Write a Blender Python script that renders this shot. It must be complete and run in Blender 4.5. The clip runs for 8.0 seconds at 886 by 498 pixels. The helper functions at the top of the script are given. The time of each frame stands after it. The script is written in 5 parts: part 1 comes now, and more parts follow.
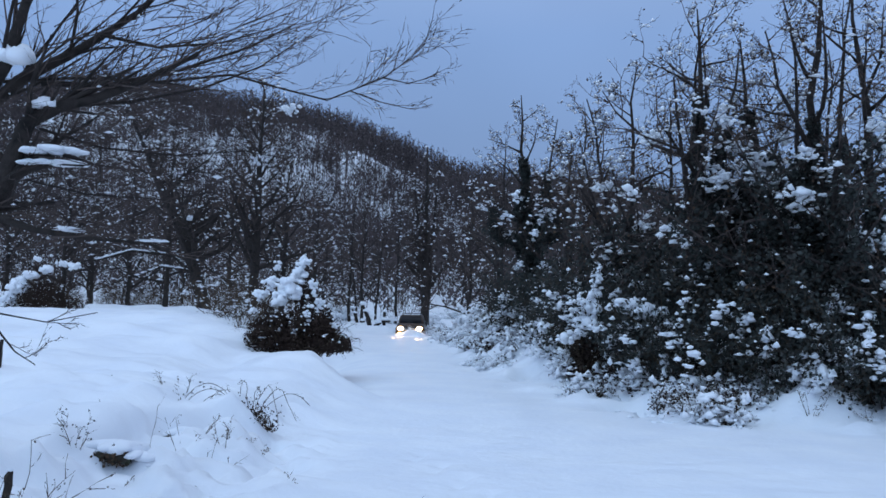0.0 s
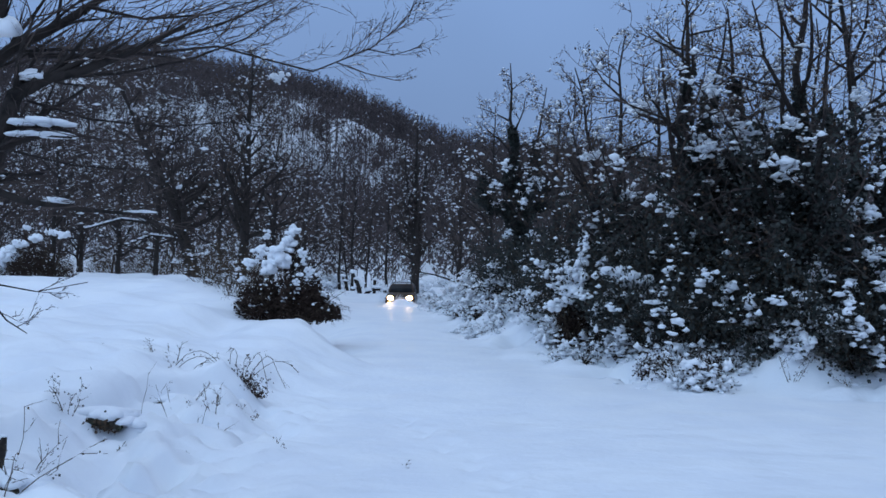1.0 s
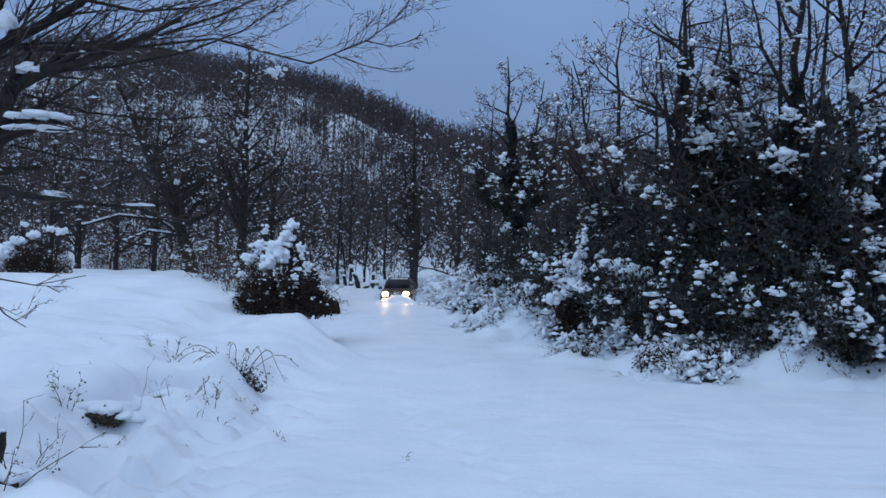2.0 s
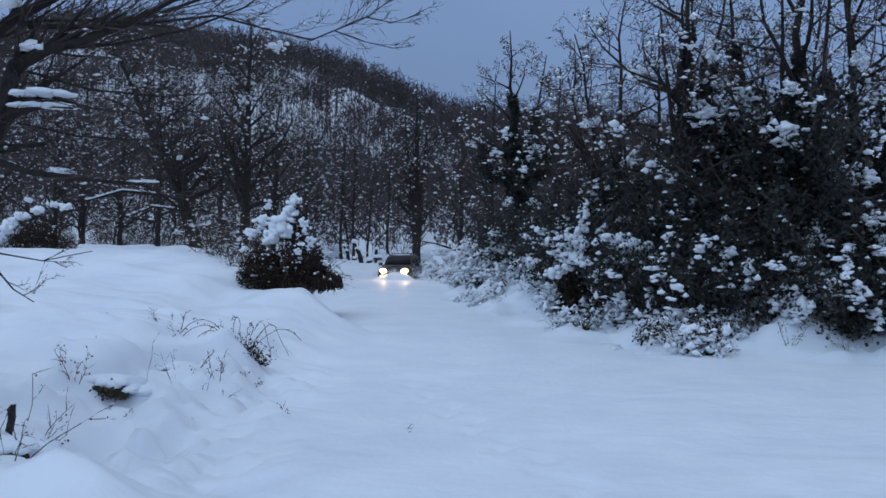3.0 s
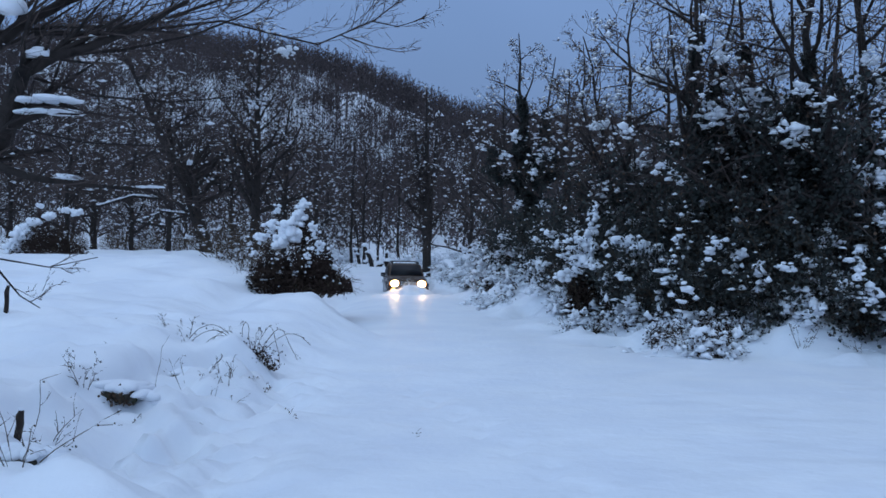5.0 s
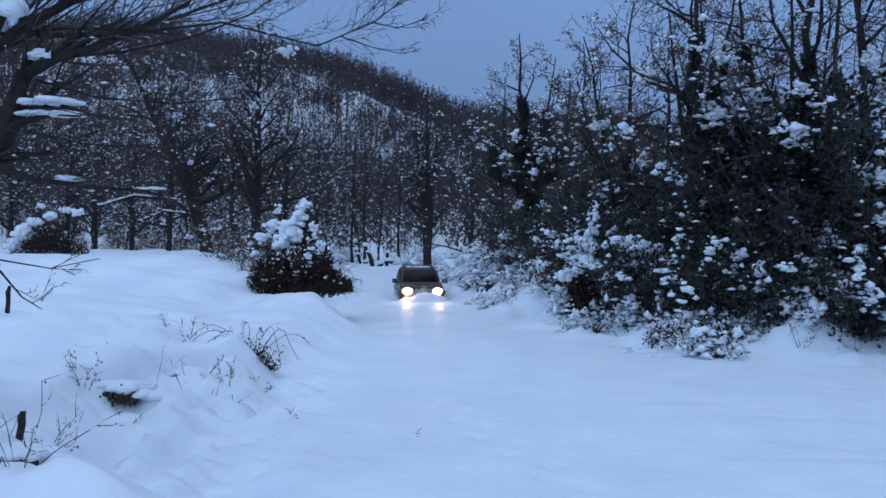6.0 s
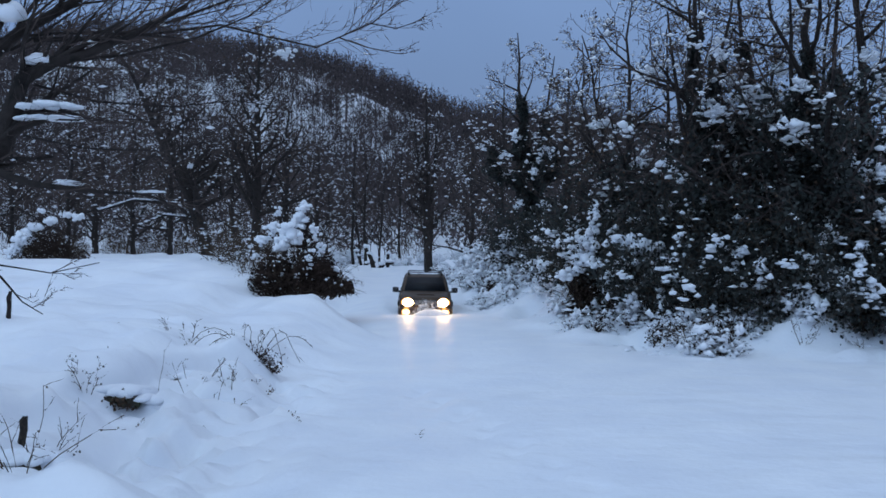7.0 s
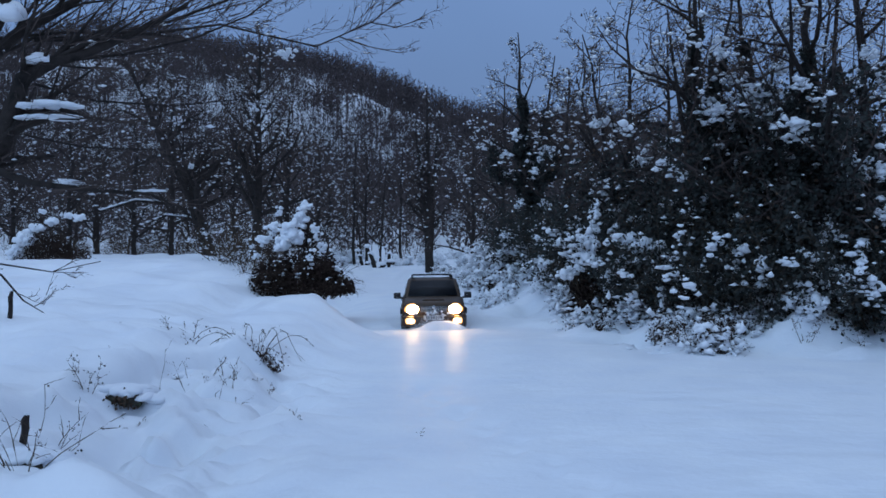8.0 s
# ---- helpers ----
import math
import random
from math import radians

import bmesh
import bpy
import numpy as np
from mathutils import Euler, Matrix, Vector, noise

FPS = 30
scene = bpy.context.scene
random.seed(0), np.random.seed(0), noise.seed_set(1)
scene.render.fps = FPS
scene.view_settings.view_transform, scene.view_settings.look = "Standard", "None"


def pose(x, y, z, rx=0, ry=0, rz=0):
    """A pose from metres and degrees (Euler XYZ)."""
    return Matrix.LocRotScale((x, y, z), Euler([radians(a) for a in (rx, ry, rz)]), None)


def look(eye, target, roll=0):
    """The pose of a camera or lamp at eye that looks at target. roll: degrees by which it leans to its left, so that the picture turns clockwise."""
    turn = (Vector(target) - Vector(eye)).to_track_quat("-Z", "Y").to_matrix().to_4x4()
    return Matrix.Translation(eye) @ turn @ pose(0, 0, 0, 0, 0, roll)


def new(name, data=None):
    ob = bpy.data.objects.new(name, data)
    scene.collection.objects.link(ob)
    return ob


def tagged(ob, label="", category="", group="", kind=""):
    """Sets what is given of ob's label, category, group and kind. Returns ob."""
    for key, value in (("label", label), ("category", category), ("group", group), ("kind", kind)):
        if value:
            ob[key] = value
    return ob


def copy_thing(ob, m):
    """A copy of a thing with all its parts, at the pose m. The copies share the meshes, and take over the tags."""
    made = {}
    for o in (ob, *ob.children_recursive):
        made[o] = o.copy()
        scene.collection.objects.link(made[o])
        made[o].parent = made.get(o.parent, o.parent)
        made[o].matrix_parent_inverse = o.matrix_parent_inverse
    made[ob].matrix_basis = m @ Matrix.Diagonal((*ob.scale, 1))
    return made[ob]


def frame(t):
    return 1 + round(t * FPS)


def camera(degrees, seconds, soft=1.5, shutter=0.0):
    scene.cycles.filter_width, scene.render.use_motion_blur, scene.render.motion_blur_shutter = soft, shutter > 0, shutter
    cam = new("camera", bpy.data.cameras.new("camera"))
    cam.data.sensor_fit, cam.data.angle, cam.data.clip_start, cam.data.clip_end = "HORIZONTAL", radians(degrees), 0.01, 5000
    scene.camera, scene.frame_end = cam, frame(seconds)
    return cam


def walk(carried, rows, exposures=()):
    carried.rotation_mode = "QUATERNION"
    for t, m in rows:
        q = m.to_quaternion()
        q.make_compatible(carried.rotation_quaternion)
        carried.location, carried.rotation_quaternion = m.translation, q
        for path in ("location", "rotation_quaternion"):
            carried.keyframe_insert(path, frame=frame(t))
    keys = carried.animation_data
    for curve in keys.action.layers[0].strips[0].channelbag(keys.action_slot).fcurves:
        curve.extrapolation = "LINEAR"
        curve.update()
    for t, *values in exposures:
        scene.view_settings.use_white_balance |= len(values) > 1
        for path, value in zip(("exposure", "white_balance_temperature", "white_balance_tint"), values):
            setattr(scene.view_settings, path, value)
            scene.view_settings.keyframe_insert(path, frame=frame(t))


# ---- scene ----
cam = camera(52, 8.0, soft=1.6)
# seconds, x, y, z, yaw, pitch, roll
ROWS = [
    (0.0, -0.140, 0.267, 2.439, -0.29, 3.00, -1.53),
    (0.5, -0.102, 0.201, 2.454, -0.22, 2.20, -1.98),
    (1.0, -0.071, 0.087, 2.457, -0.86, 0.99, -1.47),
    (2.5, -0.080, 0.114, 2.411, -0.89, 0.36, -1.02),
    (3.0, -0.052, -0.020, 2.430, -0.77, -0.95, -0.99),
    (3.5, -0.062, -0.035, 2.429, -0.51, -0.96, -0.69),
    (4.0, -0.048, -0.024, 2.450, -0.16, -1.04, -0.19),
    (4.5, -0.018, 0.023, 2.436, -0.10, -0.75, -0.64),
    (6.0, -0.001, -0.017, 2.455, -0.04, -0.80, -0.63),
    (6.5, 0.001, -0.019, 2.462, 0.01, -0.81, -0.35),
    (7.0, 0.000, 0.000, 2.450, 0.00, -0.75, 0.00),
    (7.5, -0.009, 0.008, 2.436, 0.02, -0.68, -0.01),
    (8.0, 0.009, -0.015, 2.431, 0.07, -0.75, 0.16),
]
EXPOSURES = [(0.0, 0.17, 6450, 10), (1.0, 0.05, 6350, 10), (2.5, -0.07, 6550, 10), (3.5, -0.19, 6600, 10), (4.5, -0.11, 6450, 10), (5.8, -0.09, 5900, 10), (6.2, -0.09, 5900, 10), (6.6, -0.1, 6400, 10), (7.0, -0.1, 6450, 10), (7.5, -0.17, 6300, 10), (8.0, -0.27, 6000, 10)]
walk(cam, [(t, pose(x, y, z, 90 + pitch, roll, yaw)) for t, x, y, z, yaw, pitch, roll in ROWS], EXPOSURES)

# ---- sky and daylight: overcast dusk ----
world = bpy.data.worlds.new("dusk_sky")
scene.world = world
world.use_nodes = True
wn, wl = world.node_tree.nodes, world.node_tree.links
wn.clear()
sky = wn.new("ShaderNodeTexSky")
sky.sky_type, sky.sun_disc = "NISHITA", False
sky.sun_elevation, sky.sun_rotation = radians(12), radians(200)
sky_dim = wn.new("ShaderNodeVectorMath")
sky_dim.operation = "SCALE"
sky_dim.inputs["Scale"].default_value = 0.05
coord = wn.new("ShaderNodeTexCoord")
sep = wn.new("ShaderNodeSeparateXYZ")
cloud = wn.new("ShaderNodeValToRGB")
SKY_LOW, SKY_MID, SKY_TOP = (0.145, 0.225, 0.40), (0.225, 0.36, 0.65), (0.69, 0.80, 1.02)
cloud.color_ramp.elements.new(0.28)
for i, (p, c) in enumerate(((0.0, SKY_LOW), (0.28, SKY_MID), (1.0, SKY_TOP))):
    cloud.color_ramp.elements[i].position, cloud.color_ramp.elements[i].color = p, (*c, 1)
puff = wn.new("ShaderNodeTexNoise")
puff.inputs["Scale"].default_value, puff.inputs["Detail"].default_value = 3.0, 3.0
puff_range = wn.new("ShaderNodeMapRange")
puff_range.inputs["To Min"].default_value, puff_range.inputs["To Max"].default_value = 0.86, 1.14
puff_mul = wn.new("ShaderNodeVectorMath")
puff_mul.operation = "SCALE"
mix = wn.new("ShaderNodeMix")
mix.data_type = "RGBA"
mix.inputs["Factor"].default_value = 0.92
back = wn.new("ShaderNodeBackground")
back.inputs["Strength"].default_value = 1.0
wout = wn.new("ShaderNodeOutputWorld")
wl.new(coord.outputs["Generated"], sep.inputs[0])
wl.new(coord.outputs["Generated"], puff.inputs["Vector"])
wl.new(puff.outputs[0], puff_range.inputs["Value"])
wl.new(sep.outputs["Z"], cloud.inputs[0])
wl.new(cloud.outputs[0], puff_mul.inputs[0])
wl.new(puff_range.outputs[0], puff_mul.inputs["Scale"])
wl.new(sky.outputs[0], sky_dim.inputs[0])
wl.new(sky_dim.outputs[0], mix.inputs["A"])
wl.new(puff_mul.outputs[0], mix.inputs["B"])
wl.new(mix.outputs["Result"], back.inputs["Color"])
wl.new(back.outputs[0], wout.inputs[0])

sun = new("sun", bpy.data.lights.new("sun", "SUN"))
sun.data.energy, sun.data.angle, sun.data.color = 0.85, radians(60), (0.42, 0.70, 1.0)
sun.matrix_world = look((-24, -12, 60), (0, 20, 0))


# ---- materials ----
def material(name, colors, scale=3.0, rough=0.8, bump=0.0, bump_scale=30.0, metal=0.0, spec=0.5, fine=0.0, random_tint=0.0):
    """Noise-varied surface: colours blended at a coarse and a fine scale, with relief."""
    m = bpy.data.materials.new(name)
    m.use_nodes = True
    n, l = m.node_tree.nodes, m.node_tree.links
    b = n["Principled BSDF"]
    b.inputs["Roughness"].default_value, b.inputs["Metallic"].default_value = rough, metal
    b.inputs["Specular IOR Level"].default_value = spec
    tc = n.new("ShaderNodeTexCoord")
    big = n.new("ShaderNodeTexNoise")
    big.inputs["Scale"].default_value, big.inputs["Detail"].default_value = scale, 6.0
    ramp = n.new("ShaderNodeValToRGB")
    els = ramp.color_ramp.elements
    while len(els) < len(colors):
        els.new(0.5)
    for i, c in enumerate(colors):
        els[i].position = 0.3 + 0.4 * i / max(1, len(colors) - 1)
        els[i].color = (*c, 1)
    l.new(tc.outputs["Object"], big.inputs["Vector"])
    l.new(big.outputs[0], ramp.inputs[0])
    last = ramp.outputs[0]
    if random_tint:
        geo = n.new("ShaderNodeNewGeometry")
        hsv = n.new("ShaderNodeHueSaturation")
        rng = n.new("ShaderNodeMapRange")
        rng.inputs["To Min"].default_value, rng.inputs["To Max"].default_value = 1 - random_tint, 1 + random_tint
        l.new(geo.outputs["Random Per Island"], rng.inputs["Value"])
        l.new(rng.outputs[0], hsv.inputs["Value"])
        l.new(last, hsv.inputs["Color"])
        last = hsv.outputs[0]
    l.new(last, b.inputs["Base Color"])
    if bump:
        small = n.new("ShaderNodeTexNoise")
        small.inputs["Scale"].default_value, small.inputs["Detail"].default_value = bump_scale, 8.0
        bp = n.new("ShaderNodeBump")
        bp.inputs["Strength"].default_value, bp.inputs["Distance"].default_value = bump, 0.02
        l.new(tc.outputs["Object"], small.inputs["Vector"])
        l.new(small.outputs[0], bp.inputs["Height"])
        l.new(bp.outputs[0], b.inputs["Normal"])
    return m


def glow(name, color, strength):
    m = material(name, [color, color], rough=0.3)
    b = m.node_tree.nodes["Principled BSDF"]
    b.inputs["Emission Color"].default_value, b.inputs["Emission Strength"].default_value = (*color, 1), strength
    return m


def snow_material():
    """Snow cover with a thin icy glaze: wind ripples across the track, uneven gloss."""
    m = material("snow", [(0.78, 0.81, 0.86), (0.86, 0.88, 0.90)], scale=0.8, rough=0.5, bump=0.8, bump_scale=6.0, spec=0.3)
    n, l = m.node_tree.nodes, m.node_tree.links
    b = n["Principled BSDF"]
    tc = n.new("ShaderNodeTexCoord")
    stretch = n.new("ShaderNodeMapping")
    stretch.inputs["Scale"].default_value = (0.8, 1.9, 1.0)
    ripple = n.new("ShaderNodeTexNoise")
    ripple.inputs["Scale"].default_value, ripple.inputs["Detail"].default_value = 1.6, 4.0
    relief = n.new("ShaderNodeBump")
    relief.inputs["Strength"].default_value, relief.inputs["Distance"].default_value = 0.28, 0.05
    gloss = n.new("ShaderNodeMapRange")
    gloss.inputs["From Min"].default_value, gloss.inputs["From Max"].default_value = 0.35, 0.65
    gloss.inputs["To Min"].default_value, gloss.inputs["To Max"].default_value = 0.36, 0.58
    l.new(tc.outputs["Object"], stretch.inputs["Vector"])
    l.new(stretch.outputs[0], ripple.inputs["Vector"])
    l.new(ripple.outputs[0], relief.inputs["Height"])
    l.new(ripple.outputs[0], gloss.inputs["Value"])
    l.new(gloss.outputs[0], b.inputs["Roughness"])
    fine = b.inputs["Normal"].links[0].from_node
    l.new(relief.outputs[0], fine.inputs["Normal"])
    return m


SNOW = snow_material()
CLUMP = material("snow_clump", [(0.80, 0.83, 0.87), (0.88, 0.89, 0.91)], scale=6.0, rough=0.8, bump=0.4, bump_scale=25.0, spec=0.2)
BARK = material("bark", [(0.014, 0.012, 0.011), (0.042, 0.034, 0.03), (0.024, 0.02, 0.018)], scale=5.0, rough=0.95, bump=0.9, bump_scale=40.0, spec=0.2)
TWIG = material("twig_bark", [(0.045, 0.034, 0.031), (0.10, 0.075, 0.066)], scale=1.5, rough=0.9, spec=0.2, random_tint=0.3)
# hill twigs: paler than TWIG, distance haze is put into the colour
HAZED_TWIG = material("hazed_twig_bark", [(0.065, 0.053, 0.054), (0.125, 0.100, 0.096)], scale=0.06, rough=0.95, spec=0.1, random_tint=0.4)
# IVY and BROWN lean to blue: a little haze is put into them
IVY = material("ivy_leaf", [(0.010, 0.013, 0.012), (0.024, 0.029, 0.025), (0.038, 0.032, 0.027)], scale=2.5, rough=0.6, spec=0.3, random_tint=0.5)
DRY = material("dry_leaf", [(0.05, 0.03, 0.018), (0.11, 0.07, 0.045)], scale=4.0, rough=0.85, spec=0.2, random_tint=0.4)
BROWN = material("dead_frond", [(0.018, 0.012, 0.010), (0.06, 0.040, 0.032)], scale=3.0, rough=0.9, spec=0.1, random_tint=0.4)
DRYSTEM = material("dry_stem", [(0.05, 0.035, 0.025), (0.10, 0.075, 0.05)], scale=8.0, rough=0.9, spec=0.2)
EARTH = material("dark_earth", [(0.012, 0.01, 0.008), (0.05, 0.042, 0.03), (0.06, 0.07, 0.04)], scale=9.0, rough=0.95, bump=1.0, bump_scale=25.0)


# ---- mesh helpers ----
def mesh_object(name, verts, faces, mat, parent=None, label="", smooth=False):
    me = bpy.data.meshes.new(name)
    me.from_pydata(np.asarray(verts).tolist(), [], faces if isinstance(faces, list) else np.asarray(faces).tolist())
    me.materials.append(mat)
    if smooth:
        me.polygons.foreach_set("use_smooth", np.ones(len(me.polygons), dtype=bool))
    me.update()
    ob = new(name, me)
    if parent is not None:
        ob.parent = parent
    if label:
        tagged(ob, label)
    return ob


def part(name, bm, mat, parent, label="", smooth=True):
    me = bpy.data.meshes.new(name)
    bmesh.ops.recalc_face_normals(bm, faces=bm.faces[:])
    bm.to_mesh(me)
    bm.free()
    me.materials.append(mat)
    if smooth:
        me.polygons.foreach_set("use_smooth", np.ones(len(me.polygons), dtype=bool))
    ob = new(name, me)
    ob.parent = parent
    if label:
        tagged(ob, label)
    return ob


def thing(name, at, label, category, group="", turn=0.0, size=1.0):
    ob = tagged(new(name), label, category, group)
    ob.empty_display_size = 0.2
    ob.matrix_basis = pose(*at, 0, 0, turn) @ Matrix.Scale(size, 4)
    return ob


def prisms(p0, p1, r0, r1, k=3):
    """Tapered k-sided sticks from arrays of ends and radii: vertices and quads."""
    p0, p1 = np.asarray(p0, float), np.asarray(p1, float)
    r0, r1 = np.asarray(r0, float), np.asarray(r1, float)
    d = p1 - p0
    d /= np.linalg.norm(d, axis=1, keepdims=True) + 1e-9
    ref = np.where(np.abs(d[:, 2:3]) < 0.9, np.array([[0.0, 0, 1]]), np.array([[1.0, 0, 0]]))
    u = np.cross(d, ref)
    u /= np.linalg.norm(u, axis=1, keepdims=True) + 1e-9
    w = np.cross(d, u)
    a = np.arange(k) * 2 * np.pi / k
    ring = np.cos(a)[None, :, None] * u[:, None, :] + np.sin(a)[None, :, None] * w[:, None, :]
    v = np.concatenate([p0[:, None] + ring * r0[:, None, None], p1[:, None] + ring * r1[:, None, None]], 1)
    n = len(p0)
    base = (np.arange(n) * 2 * k)[:, None, None]
    i = np.arange(k)
    j = (i + 1) % k
    quad = np.stack([i, j, j + k, i + k], 1)[None]
    return v.reshape(-1, 3), (base + quad).reshape(-1, 4)


def ribbons(p0, p1, r0, r1, seed=0):
    """Fine twigs: one narrow blade a stretch, turned at random."""
    rng = np.random.default_rng(seed)
    p0, p1 = np.asarray(p0, float), np.asarray(p1, float)
    d = p1 - p0
    s = np.cross(d, rng.normal(size=d.shape))
    s /= np.linalg.norm(s, axis=1, keepdims=True) + 1e-9
    a, e = s * np.asarray(r0, float)[:, None] * 1.25, s * np.asarray(r1, float)[:, None] * 1.25
    v = np.stack([p0 - a, p0 + a, p1 + e, p1 - e], 1).reshape(-1, 3)
    return v, np.arange(len(v)).reshape(-1, 4)


def tube(points, radii, k=8, rough=0.12, rnd=random):
    """One continuous tapered limb with an uneven skin."""
    pts = [Vector(p) for p in points]
    verts, faces = [], []
    u = Vector((1, 0, 0))
    for i, p in enumerate(pts):
        d = (pts[min(i + 1, len(pts) - 1)] - pts[max(i - 1, 0)]).normalized()
        u = (u - d * u.dot(d))
        if u.length < 1e-3:
            u = d.orthogonal()
        u.normalize()
        w = d.cross(u)
        for j in range(k):
            a = 2 * math.pi * j / k
            r = radii[i] * (1 + rnd.uniform(-rough, rough))
            q = p + (u * math.cos(a) + w * math.sin(a)) * r
            verts.append((q.x, q.y, q.z))
    for i in range(len(pts) - 1):
        for j in range(k):
            b = (j + 1) % k
            faces.append([i * k + j, i * k + b, (i + 1) * k + b, (i + 1) * k + j])
    faces.append([(len(pts) - 1) * k + j for j in range(k)])
    return verts, faces


_bm = bmesh.new()
bmesh.ops.create_icosphere(_bm, subdivisions=1, radius=1.0)
ICO_V, ICO_F = np.array([v.co[:] for v in _bm.verts]), np.array([[v.index for v in f.verts] for f in _bm.faces])
_bm.free()
_bm = bmesh.new()
bmesh.ops.create_icosphere(_bm, subdivisions=2, radius=1.0)
ICO2_V, ICO2_F = np.array([v.co[:] for v in _bm.verts]), np.array([[v.index for v in f.verts] for f in _bm.faces])
_bm.free()


OCT_V = np.array([(1, 0, 0), (-1, 0, 0), (0, 1, 0), (0, -1, 0), (0, 0, 1), (0, 0, -1.0)])
OCT_F = np.array([(0, 2, 4), (2, 1, 4), (1, 3, 4), (3, 0, 4), (2, 0, 5), (1, 2, 5), (3, 1, 5), (0, 3, 5)])


def blobs(centres, sizes, fine=False, jitter=0.22, seed=0, turn=None, tiny=False):
    """Lumps of snow: sizes are half-axes, flattened below."""
    rng = np.random.default_rng(seed)
    bv, bf = (ICO2_V, ICO2_F) if fine else (OCT_V, OCT_F) if tiny else (ICO_V, ICO_F)
    c, s = np.asarray(centres, float), np.asarray(sizes, float)
    n = len(c)
    ang = rng.uniform(0, 6.28, n) if turn is None else np.asarray(turn, float)
    v = bv[None] * (1 + rng.uniform(-jitter, jitter, (n, len(bv), 1)))
    v[:, :, 2] = np.where(v[:, :, 2] < 0, v[:, :, 2] * 0.55, v[:, :, 2])
    v = v * s[:, None, :]
    x = v[:, :, 0] * np.cos(ang)[:, None] - v[:, :, 1] * np.sin(ang)[:, None]
    y = v[:, :, 0] * np.sin(ang)[:, None] + v[:, :, 1] * np.cos(ang)[:, None]
    v = np.stack([x, y, v[:, :, 2]], 2) + c[:, None]
    return v.reshape(-1, 3), (bf[None] + (np.arange(n) * len(bv))[:, None, None]).reshape(-1, 3)


def leaf_quads(centres, size, seed=0, droop=0.4):
    """Single folded leaves, each a bent lozenge."""
    rng = np.random.default_rng(seed)
    c = np.asarray(centres, float)
    n = len(c)
    d = rng.normal(size=(n, 3))
    d[:, 2] -= droop
    d /= np.linalg.norm(d, axis=1, keepdims=True)
    e = np.cross(d, rng.normal(size=(n, 3)))
    e /= np.linalg.norm(e, axis=1, keepdims=True) + 1e-9
    nrm = np.cross(d, e)
    s = size * rng.uniform(0.6, 1.4, (n, 1))
    v = np.stack([c - d * s * 0.5, c + e * s * 0.42 + nrm * s * 0.12, c + d * s * 0.6, c - e * s * 0.42 + nrm * s * 0.12], 1)
    i = (np.arange(n) * 4)[:, None]
    f = np.concatenate([i + np.array([[0, 1, 2]]), i + np.array([[0, 2, 3]])], 0)
    return v.reshape(-1, 3), f


def join_parts(pieces):
    """Stacks (vertices, faces) pairs into one."""
    vs, fs, o = [], [], 0
    for v, f in pieces:
        v = np.asarray(v, float).reshape(-1, 3)
        vs.append(v)
        fs.extend([[i + o for i in q] for q in (f if isinstance(f, list) else f.tolist())])
        o += len(v)
    return np.concatenate(vs), fs


